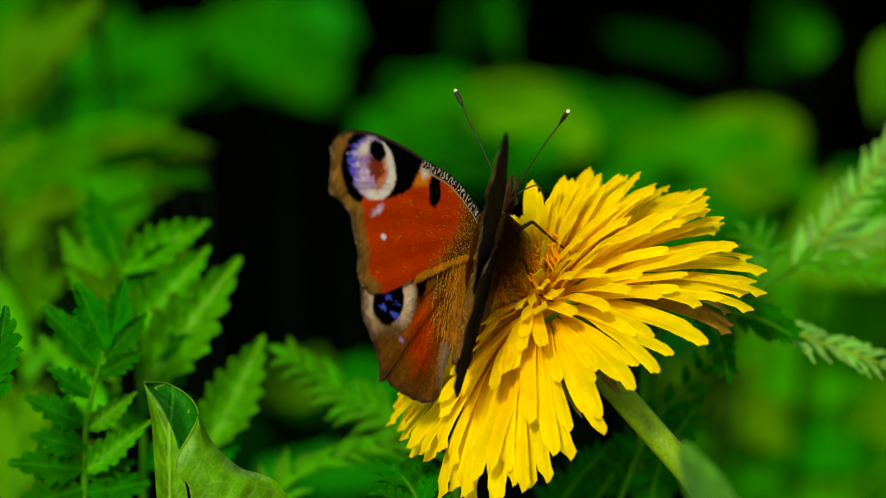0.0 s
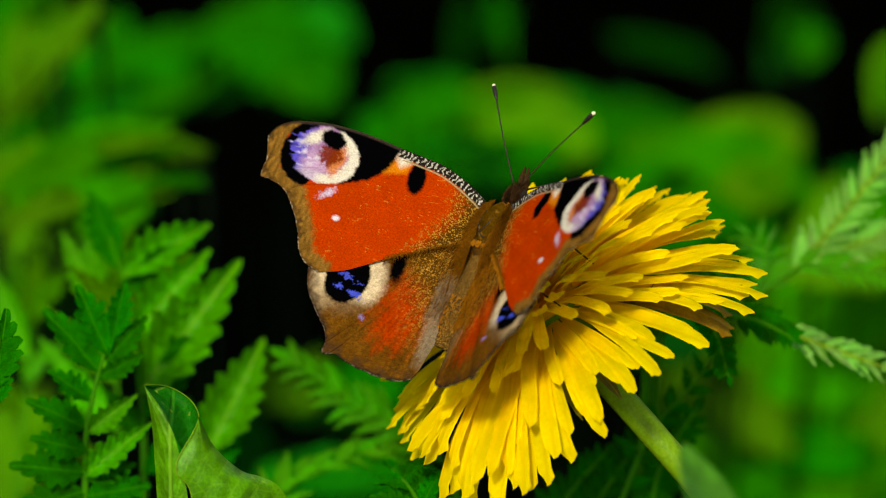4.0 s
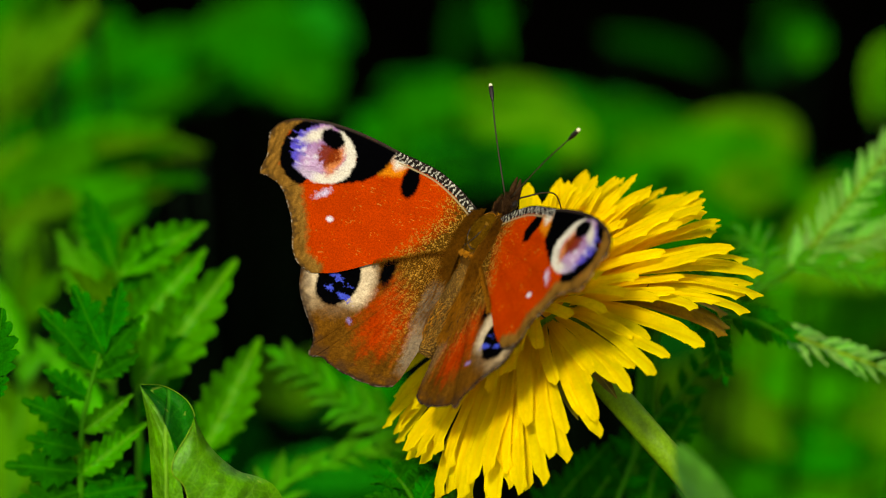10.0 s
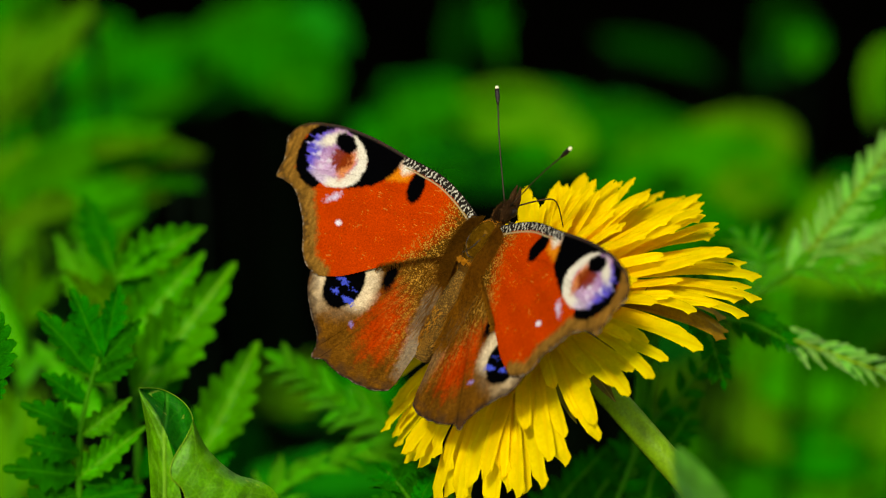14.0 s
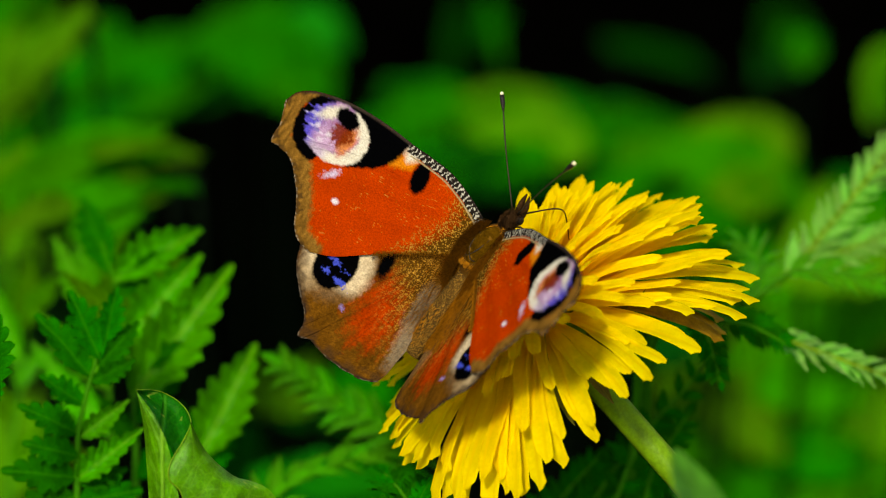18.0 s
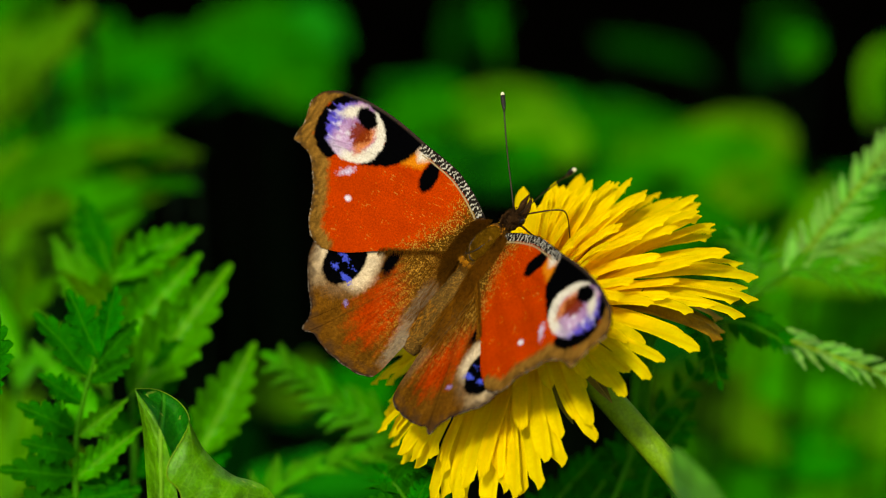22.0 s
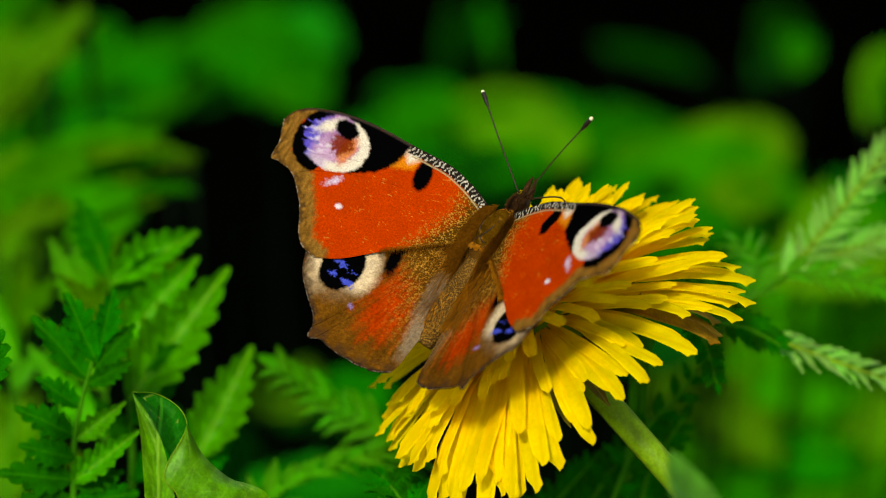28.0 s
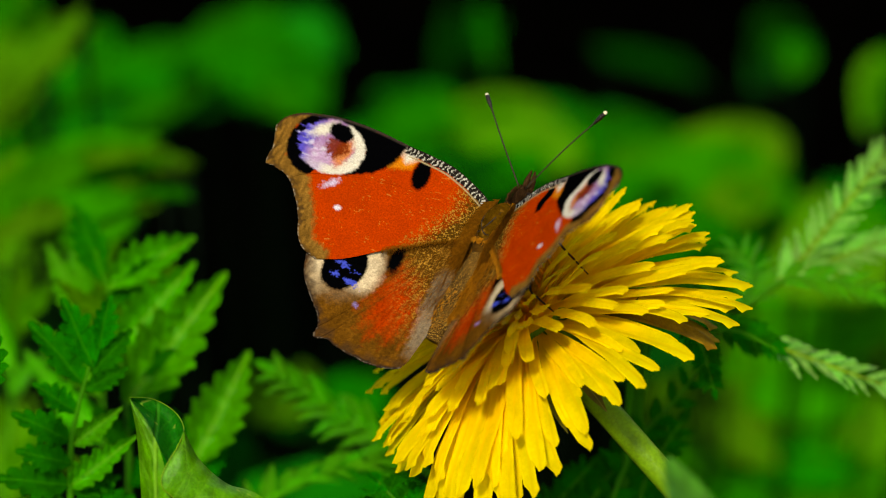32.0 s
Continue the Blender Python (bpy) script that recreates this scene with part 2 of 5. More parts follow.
FEELER = material("feeler_brown", (0.022, 0.014, 0.005), 0.5, ((900, 0.6),), 0.4, 4000, spec=0.2)
LEG = material("leg_brown", (0.05, 0.02, 0.004), 0.5, ((900, 0.6),), 0.4, 4000, spec=0.2)
CREAM = material("cream_tip", (0.75, 0.68, 0.4), 0.5, ((900, 0.8),), spec=0.1)
UNDER = material("wing_underside", (0.006, 0.004, 0.003), 0.9, ((400, 0.4), (3000, 0.5)), 0.4, 4000, spec=0.03)


def scale_material():
    """The wing's upper side: colours of the scales by place, rows of scales as fine relief."""
    mat = bpy.data.materials.new("wing_scales")
    mat.use_nodes = True
    n, l = mat.node_tree.nodes, mat.node_tree.links
    b = n["Principled BSDF"]
    b.inputs["Roughness"].default_value, b.inputs["Specular IOR Level"].default_value = 0.9, 0.0
    col = n.new("ShaderNodeVertexColor")
    col.layer_name = "scales"
    coords = n.new("ShaderNodeTexCoord")
    tex = n.new("ShaderNodeTexNoise")
    tex.inputs["Scale"].default_value, tex.inputs["Detail"].default_value = 5000, 3
    l.new(coords.outputs["Object"], tex.inputs["Vector"])
    r = n.new("ShaderNodeMapRange")
    r.inputs[1].default_value, r.inputs[2].default_value, r.inputs[3].default_value, r.inputs[4].default_value = 0.3, 0.7, 0.40, 0.58
    l.new(tex.outputs["Fac"], r.inputs[0])
    mix = n.new("ShaderNodeMix")
    mix.data_type, mix.blend_type = "RGBA", "MULTIPLY"
    mix.inputs[0].default_value = 1.0
    l.new(col.outputs["Color"], mix.inputs[6])
    l.new(r.outputs[0], mix.inputs[7])
    l.new(mix.outputs[2], b.inputs["Base Color"])
    rel = n.new("ShaderNodeBump")
    rel.inputs["Strength"].default_value, rel.inputs["Distance"].default_value = 0.5, 0.0001
    l.new(tex.outputs["Fac"], rel.inputs["Height"])
    l.new(rel.outputs[0], b.inputs["Normal"])
    return mat


SCALES = scale_material()

# ---- ground ----
def build_ground():
    """One sheet of humus, shade in its near-black colour; uneven near the plants, flat out to the horizon."""
    verts, faces = [], []
    edges = np.concatenate([[-300, -60, -12, -3], np.linspace(-1.2, 1.2, 61), [3, 12, 60, 300]])
    k = len(edges)
    for y in edges:
        for x in edges:
            near = max(0.0, 1 - math.hypot(x, y) / 1.5)
            verts.append((x, y + 0.4, near * 0.02 * noise.noise((x * 14, y * 14, 0)) - 0.14))
    for j in range(k - 1):
        for i in range(k - 1):
            faces.append((j * k + i, j * k + i + 1, (j + 1) * k + i + 1, (j + 1) * k + i))
    tagged(new("ground", mesh_of("ground", verts, faces, SOIL)), "bare humus with the shade of the plants put into its colour", "ground", kind="structure")


build_ground()


# ---- leaves ----
def blade_mesh(name, mat, teeth=8, depth=0.35, width=0.3, fold=0.35, bend=0.15, point=0.9, seed=0, steps=3):
    """A leaf blade along +y from 0 to 1, face up +z: lobed edge, folded along the midrib, bent and wavy."""
    r = random.Random(seed)
    verts, faces = [], []
    rows = teeth * steps
    for i in range(rows + 1):
        s = i / rows
        out = math.sin(math.pi * min(1, s * 0.97 + 0.02) ** point) ** (1.05 if depth > 0.3 else 0.75)
        ph = (i % steps) / steps
        lobe = 1 - depth * (1 - (min(1.0, ph / 0.62) ** 0.7 if ph < 0.75 else (1 - ph) / 0.3))
        lean = depth * 0.9 * ph / teeth
        half = width * out * lobe * (1 + r.uniform(-0.08, 0.08))
        z = -bend * s * s + 0.02 * math.sin(9 * s + seed)
        wave = 0.05 * math.sin(6.3 * s * 2 + seed)
        for k in (-1, -0.5, 0, 0.5, 1):
            x = k * half
            h = fold * abs(x) * (1 - 0.2 * abs(k)) + wave * k * out * 0.5
            verts.append((x, min(1.0, s + lean * abs(k)), z + h))
    for i in range(rows):
        for k in range(4):
            a = i * 5 + k
            faces.append((a, a + 1, a + 6, a + 5))
    return mesh_of(name, verts, faces, mat)


def blade_pose(base, tip, face, wide=1.0):
    """Stands a unit blade from base to tip, its upper side towards face."""
    y = Vector(tip) - Vector(base)
    size = y.length
    y.normalize()
    z = Vector(face) - y * Vector(face).dot(y)
    z.normalize()
    x = y.cross(z)
    m = Matrix((x, y, z)).transposed().to_4x4()
    return Matrix.Translation(base) @ m @ Matrix.Diagonal((size * wide, size, size, 1))


LOBED = {m: [blade_mesh("leaflet", m, 7, 0.36, 0.26 if m is LEAF else 0.21, 1.6 if m is LEAF else 0.9, 0.12, 0.66, s, 6) for s in range(4)] for m in (LEAF, LEAF_LIGHT, LEAF_OLIVE)}
LOBED[LEAF_SHADED] = [blade_mesh("leaflet", LEAF_SHADED, 6, 0.46, 0.26, 0.6, 0.12, 0.8, s, 6) for s in range(4)]
NARROW = {m: [blade_mesh("leaflet", m, 4, 0.25, 0.095, 0.4, 0.1, 0.8, s + 9) for s in range(3)] for m in (LEAF, LEAF_SHADED, LEAF_LIGHT, LEAF_OLIVE, FERN)}
BROAD = {m: [blade_mesh("blade", m, 12, 0.12, 0.3, 0.3, 0.2, 0.8, s + 20) for s in range(3)] for m in (LEAF, MEADOW, MEADOW_SHADED, MEADOW_LIGHT, MEADOW_OLIVE)}
BROAD[SMOOTH] = [blade_mesh("blade", SMOOTH, 12, 0.02, 0.26, 0.2, 0.1, 0.8, s + 20) for s in range(3)]


def stalk_down(ob, base, via=None):
    """A thin stalk from a leaf's foot to the soil, past a point on the way where there is one."""
    foot = Vector((via or base)) + Vector((0.004, 0.012, 0))
    foot.z = -0.137
    pts = [base] + ([via] if via else [base * 0.7 + foot * 0.3 + Vector((0.003, 0, 0))]) + [foot]
    bm = bmesh.new()
    tube(bm, [Vector(q) - base for q in pts], (0.0005, 0.0006, 0.0009), 6, 24)
    part("stalk", bm, RACHIS, ob)


def feather_leaf(points, pairs, length, mat, kit, face, label, name="tansy_leaf", group="feathery leaves", seed=0, spread=55, taper=0.45, wide=1.0, thick=0.0004, start=0.12, via=None, rib=RACHIS):
    """A pinnate leaf: a rachis through the points, pairs of leaflets and one at the tip."""
    r = random.Random(seed)
    base = Vector(points[0])
    ob = thing(name, Matrix.Translation(base), label, "leaf", group)
    path = [Vector(q) - base for q in smooth_path(points, 40)]
    bm = bmesh.new()
    tube(bm, path[::4], (thick, thick * 0.8, thick * 0.35), 6, 20)
    part("rachis", bm, rib, ob)
    stalk_down(ob, base, via)
    face = Vector(face).normalized()
    for i in range(pairs):
        s = start + (0.97 - start) * i / pairs
        q = path[int(s * 40)]
        t = (path[min(40, int(s * 40) + 2)] - path[max(0, int(s * 40) - 2)]).normalized()
        side = t.cross(face).normalized()
        size = length * (1 - taper * s) * (0.55 + 0.45 * min(1, s * 5))
        for sign in (-1, 1):
            a = radians(spread * (1 - 0.35 * s) + r.uniform(-6, 6))
            d = t * math.cos(a) + side * sign * math.sin(a) + face * r.uniform(-0.12, 0.18)
            f = face + side * sign * r.uniform(-0.45, 0.1) + t * r.uniform(-0.2, 0.2)
            piece("leaflet", r.choice(kit[mat]), ob, blade_pose(q, q + d.normalized() * size * r.uniform(0.9, 1.08), f, wide))
    t = (path[40] - path[36]).normalized()
    piece("leaflet", kit[mat][0], ob, blade_pose(path[38], path[38] + t * length * (1 - taper) * 0.9, face, wide))
    return ob


def broad_leaf(base, tip, face, mat, label, seed=0, wide=1.0, name="meadow_leaf", group="broad meadow leaves"):
    """A simple leaf: blade and stalk down towards the ground."""
    base, tip = Vector(base), Vector(tip)
    ob = thing(name, Matrix.Translation(base), label, "leaf", group)
    piece("blade", BROAD[mat][seed % 3], ob, blade_pose((0, 0, 0), tip - base, face, wide))
    bm = bmesh.new()
    foot = Vector((base.x * 0.96, base.y + 0.02, -0.135)) - base
    tube(bm, [(0, 0, 0), foot * 0.4 + Vector((0, 0.006, 0)), foot], (0.0004, 0.0005, 0.0006), 6, 10)
    part("stalk", bm, STALK_SHADED, ob)
    return ob


# stalk green taken down to near black, shade included in the colour
STALK_SHADED = material("stalk_shaded", (0.0004, 0.004, 0.0002), 0.7, ((200, 0.6), (2500, 0.8)), 0.3, 1500, spec=0.05)
TO_LENS = way(0, 0, 1)
LIT = (SUN + TO_LENS).normalized()


def sheet(x, y, c=0.0):
    """A point of the plane of focus, x to the right and y down from its upper left corner, in steps of 0.0726 mm; c mm nearer."""
    return spot((x - 784) / 13.77, (441 - y) / 13.77, c)


def stand(points):
    return [sheet(*q) for q in points]


def placed_leaf(spine, leaflets, label, mat, face, nearer=0.0, thick=0.00045, name="tansy_leaf", group="feathery leaves"):
    """A compound leaf whose leaflets have their own places: foot, tip, width and material."""
    move = lambda q: sheet(q[0], q[1], q[2] + nearer)
    pts = [move(q) for q in spine]
    base = pts[0]
    ob = thing(name, Matrix.Translation(base), label, "leaf", group)
    bm = bmesh.new()
    tube(bm, [q - base for q in pts], (thick * 1.3, thick, thick * 0.4), 7, 24)
    part("rachis", bm, RACHIS, ob)
    stalk_down(ob, base)
    r = random.Random(len(leaflets))
    for k, (foot, tip, wide, own) in enumerate(leaflets):
        f = Vector(face) + Vector((r.uniform(-0.15, 0.15), r.uniform(-0.15, 0.15), r.uniform(-0.1, 0.1)))
        piece("leaflet", LOBED[own or mat][k % 4], ob, blade_pose(move(foot) - base, move(tip) - base, f, wide))
    return ob


# plants on the shady side; the deep green leaflets carry shade in their colour
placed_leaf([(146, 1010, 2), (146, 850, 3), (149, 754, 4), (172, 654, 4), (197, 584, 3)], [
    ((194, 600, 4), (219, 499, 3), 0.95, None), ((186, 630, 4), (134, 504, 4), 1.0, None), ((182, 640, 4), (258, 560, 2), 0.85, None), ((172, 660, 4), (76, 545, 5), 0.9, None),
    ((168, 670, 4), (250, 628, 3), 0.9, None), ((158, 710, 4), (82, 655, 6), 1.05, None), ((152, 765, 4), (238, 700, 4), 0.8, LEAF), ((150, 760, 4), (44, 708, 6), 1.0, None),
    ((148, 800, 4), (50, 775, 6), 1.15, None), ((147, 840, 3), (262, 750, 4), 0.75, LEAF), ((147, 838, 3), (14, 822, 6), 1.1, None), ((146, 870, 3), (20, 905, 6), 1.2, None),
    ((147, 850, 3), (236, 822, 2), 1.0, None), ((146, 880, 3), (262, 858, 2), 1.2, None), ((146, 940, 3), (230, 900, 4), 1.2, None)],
    "lobed tansy leaf, half shade put into its deep green", LEAF_SHADED, way(0.3, 0.2, 0.85), -30)
placed_leaf([(250, 1010, -10), (249, 760, -10), (238, 640, -12), (214, 500, -14), (190, 420, -16)], [
    ((246, 692, -10), (422, 458, -12), 0.80, None), ((234, 592, -12), (368, 440, -14), 0.85, None), ((212, 490, -13), (370, 392, -17), 0.8, None), ((240, 640, -11), (345, 600, -8), 0.8, LEAF_SHADED),
    ((206, 480, -15), (152, 336, -18), 0.8, LEAF_SHADED), ((226, 570, -13), (120, 470, -14), 0.8, LEAF_OLIVE), ((234, 640, -12), (140, 590, -12), 0.9, LEAF_SHADED), ((215, 500, -14), (262, 430, -16), 0.9, LEAF_SHADED),
    ((248, 740, -10), (330, 660, -8), 0.8, LEAF_SHADED), ((249, 780, -10), (180, 690, -8), 0.8, LEAF_SHADED), ((218, 520, -14), (300, 430, -14), 0.8, LEAF_SHADED), ((249, 840, -9), (356, 745, -8), 0.8, LEAF_SHADED)],
    "bright green lobed tansy leaf, sunlit", LEAF, way(0.1, 0.1, 0.95), -44)
placed_leaf([(350, 1010, -12), (358, 900, -12), (365, 800, -12), (380, 740, -13)], [
    ((364, 800, -12), (464, 597, -15), 0.85, None), ((360, 840, -12), (430, 760, -12), 0.8, LEAF_SHADED), ((356, 870, -12), (330, 700, -14), 0.8, LEAF_SHADED), ((352, 900, -12), (420, 850, -12), 0.8, LEAF_SHADED)],
    "green toothed leaf beside the curled leaf", LEAF, way(0.1, 0.1, 0.95), -44)
placed_leaf([(20, 1010, -48), (30, 800, -50), (50, 640, -52), (60, 560, -56)], [
    ((60, 570, -52), (112, 470, -60), 0.9, LEAF_OLIVE), ((48, 640, -52), (-20, 480, -56), 0.8, None), ((46, 690, -52), (110, 600, -52), 0.8, None), ((36, 740, -51), (-40, 640, -52), 0.8, LEAF_OLIVE),
    ((60, 580, -56), (60, 440, -62), 0.9, LEAF_OLIVE), ((30, 820, -50), (110, 730, -50), 0.8, LEAF_OLIVE)],
    "light green tansy leaf, softly lit", LEAF, way(-0.2, 0.5, 0.8), -60)
placed_leaf([(200, 1010, -34), (205, 760, -36), (190, 580, -38), (165, 450, -42)], [
    ((192, 570, -36), (98, 405, -40), 0.7, None), ((204, 680, -36), (70, 540, -36), 0.7, None), ((180, 520, -38), (140, 410, -44), 0.7, None), ((192, 540, -38), (290, 400, -44), 0.7, LEAF_OLIVE),
    ((200, 600, -37), (330, 440, -40), 0.8, LEAF_OLIVE), ((206, 760, -35), (62, 600, -34), 0.7, None), ((186, 540, -38), (225, 390, -44), 0.8, LEAF_OLIVE), ((206, 860, -34), (110, 770, -32), 0.9, LEAF_OLIVE),
    ((198, 620, -37), (150, 540, -38), 0.8, None)],
    "yellow-green tansy leaf catching the sun", LEAF_LIGHT, way(-0.3, 0.5, 0.8), -40)
placed_leaf([(-20, 900, 0), (-15, 700, 0), (-6, 600, 0)], [((-14, 690, 0), (10, 548, 0), 1.0, None), ((-15, 720, 0), (12, 640, 0), 1.0, None)],
    "small lobed leaf, shade put into its dark green", LEAF_SHADED, way(0.2, 0.4, 0.8), 8)
feather_leaf(stand([(440, 1000, -50), (486, 885, -52), (540, 838, -54), (640, 806, -56), (760, 790, -60)]), 9, 0.0085, LEAF_LIGHT, LOBED, way(-0.2, 0.7, 0.6),
             "soft green feathery leaf under the flower", seed=17, spread=34, wide=0.85)
feather_leaf(stand([(800, 830, -62), (720, 776, -62), (610, 712, -62), (492, 634, -62)]), 11, 0.0085, LEAF, LOBED, way(-0.2, 0.6, 0.7),
             "soft green feathery leaf beside the flower", seed=19, spread=50, wide=0.85)
feather_leaf(stand([(760, 960, -12), (730, 880, -14), (690, 830, -20)]), 4, 0.008, LEAF_SHADED, LOBED, way(0, 0.7, 0.6), "lobed leaf below the petals, shade put into its dark green", seed=21)
# leaves under the flower head, its shade put into their green
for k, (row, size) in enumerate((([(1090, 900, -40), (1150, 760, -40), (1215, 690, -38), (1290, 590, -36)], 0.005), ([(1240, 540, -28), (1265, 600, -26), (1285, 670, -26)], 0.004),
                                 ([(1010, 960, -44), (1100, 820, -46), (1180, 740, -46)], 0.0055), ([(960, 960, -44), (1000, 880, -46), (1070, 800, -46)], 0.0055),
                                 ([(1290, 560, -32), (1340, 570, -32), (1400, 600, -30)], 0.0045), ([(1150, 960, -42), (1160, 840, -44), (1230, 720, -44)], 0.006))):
    feather_leaf(stand(row), 8, size, LEAF_SHADED, LOBED, way(0.2, 0.4, 0.8), "lobed leaf under the flower, shade put into its dark green", seed=30 + k, spread=55, via=sheet(1130, 780, -40) if k in (1, 4) else None)
# feathery leaves on the sunny side
feather_leaf(stand([(1330, 528, -54), (1410, 472, -56), (1470, 402, -58), (1600, 240, -60)]), 15, 0.0058, FERN, NARROW, way(-0.1, 0.5, 0.8),
             "light green feathery leaf with narrow leaflets", seed=41, spread=48, taper=0.15, start=0.24, rib=STALK, thick=0.0005, wide=1.15, via=sheet(1140, 740, -50))
feather_leaf(stand([(1330, 528, -55), (1412, 472, -57), (1490, 440, -58), (1620, 395, -60)]), 13, 0.0052, FERN, NARROW, way(-0.2, 0.5, 0.8),
             "light green feathery leaf with narrow leaflets", seed=43, spread=54, taper=0.15, wide=1.2, rib=STALK, via=sheet(1140, 740, -52), start=0.30)
feather_leaf(stand([(1335, 565, -38), (1380, 585, -36), (1460, 615, -36), (1640, 680, -36)]), 10, 0.0056, FERN, NARROW, way(0.1, 0.7, 0.6),
             "pale green feathery leaf lit from above", seed=45, spread=44, taper=0.1, wide=1.4, rib=STALK, via=sheet(1150, 750, -48), start=0.16)
feather_leaf(stand([(1330, 528, -46), (1415, 474, -46), (1500, 478, -46), (1600, 500, -46)]), 11, 0.0046, LEAF_LIGHT, NARROW, way(-0.1, 0.6, 0.7),
             "light green feathery leaf with narrow leaflets", seed=47, spread=50, taper=0.1, wide=1.4, via=sheet(1140, 740, -54), start=0.34)
feather_leaf(stand([(1330, 530, -48), (1360, 460, -58), (1320, 415, -64)]), 8, 0.006, LEAF, NARROW, way(-0.1, 0.6, 0.7),
             "soft green feathery leaf behind the flower", seed=49, spread=50, taper=0.1, via=sheet(1140, 740, -56))


# ---- leaves far behind, out of focus ----
# x, y, half length, half width, lean, distance behind, kind
FAR_A = (
    (20, 60, 120, 40, 80, 380, 0), (60, 140, 130, 34, 62, 360, 2), (40, 230, 110, 34, 60, 340, 0), (90, 90, 120, 18, 52, 120, 3), (40, 160, 90, 16, 60, 120, 3), (140, 40, 70, 10, 50, 120, 3), (10, 20, 60, 26, 80, 380, 2),
    (130, 130, 110, 30, 40, 350, 0), (170, 200, 120, 24, 30, 330, 0), (20, 110, 80, 18, 70, 330, 2), (10, 320, 90, 30, 70, 320, 0),
    (240, 130, 130, 34, 30, 340, 0), (400, 100, 170, 46, 12, 380, 0), (500, 110, 110, 46, 0, 380, 0), (560, 60, 60, 36, -30, 390, 0), (450, 40, 100, 26, 20, 400, 0), (320, 165, 120, 32, 25, 340, 0), (550, 165, 70, 22, -20, 360, 0),
    (210, 250, 130, 19, 6, 98, 3), (150, 262, 110, 18, 18, 98, 2), (280, 270, 90, 13, -2, 98, 3), (110, 300, 100, 20, 28, 92, 2), (200, 290, 110, 10, 12, 98, 0), (230, 330, 110, 18, 2, 88, 3),
    (170, 345, 90, 18, 14, 88, 2), (290, 320, 70, 8, 0, 92, 0), (100, 370, 90, 22, 30, 88, 3), (200, 375, 80, 18, 12, 88, 2), (50, 300, 90, 26, 50, 110, 3),
)
FAR_B = (
    (60, 400, 60, 30, 75, 230, 0), (20, 430, 120, 44, 85, 260, 2), (40, 520, 110, 44, 75, 220, 2), (120, 440, 80, 34, 60, 220, 2), (10, 540, 100, 30, 85, 220, 0), (100, 470, 100, 44, 60, 220, 0),
    (870, 210, 115, 40, 6, 340, 3), (960, 190, 110, 26, -8, 420, 0), (1090, 215, 110, 26, 4, 430, 0), (760, 170, 90, 24, -20, 420, 0), (930, 225, 110, 38, -6, 320, 2), (780, 190, 80, 28, -15, 340, 0), (1000, 265, 80, 34, -20, 360, 0), (700, 240, 80, 28, -10, 380, 0),
    (850, 290, 120, 30, 0, 300, 0), (872, 50, 80, 9, 88, 400, 0), (820, 60, 70, 12, 80, 420, 1),
)
FAR_C = (
    (1180, 92, 95, 15, -8, 430, 1), (1400, 75, 70, 34, 30, 360, 1), (1425, 82, 40, 26, 25, 300, 0), (1580, 130, 60, 24, 70, 300, 2), 
    (1260, 290, 140, 50, 4, 300, 2), (1330, 330, 95, 42, 10, 280, 2), (1180, 245, 90, 32, 0, 340, 0),
    (1130, 335, 110, 38, 10, 300, 0), (1100, 250, 70, 28, 20, 360, 0), (1375, 265, 36, 30, 60, 320, 0),
)
FAR_D = (
    (1400, 425, 120, 60, 0, 200, 2), (1500, 480, 120, 64, 15, 200, 2), (1490, 425, 90, 50, 20, 220, 2), (1420, 540, 110, 50, 10, 190, 2), (1500, 530, 130, 60, 5, 172, 2), (1540, 585, 110, 50, 0, 172, 2), (1562, 385, 60, 50, 30, 240, 0), (1250, 470, 120, 60, 30, 180, 0), 
    (1310, 690, 130, 90, 10, 175, 3), (1400, 640, 130, 90, 15, 170, 2), (1490, 690, 130, 90, -10, 175, 3), (1545, 640, 110, 70, 20, 190, 2), (1360, 745, 130, 60, 0, 165, 3),
    (1510, 755, 120, 60, 10, 170, 3), (1440, 610, 130, 44, 0, 172, 3), (1290, 765, 110, 40, 0, 172, 2), (1470, 790, 130, 30, 0, 172, 0), (1330, 845, 150, 36, -5, 172, 0), (1500, 845, 150, 40, 8, 176, 2),
)
FAR_E = (
    (500, 690, 70, 32, -5, 150, 3), (600, 690, 110, 46, 15, 160, 0), (430, 810, 90, 44, 0, 140, 1), (600, 850, 150, 36, 5, 120, 0), (1130, 570, 120, 50, -20, 150, 1),
    (20, 790, 110, 50, 70, 120, 3), (1230, 400, 120, 44, 5, 220, 0), (40, 260, 90, 36, 30, 380, 2),
)


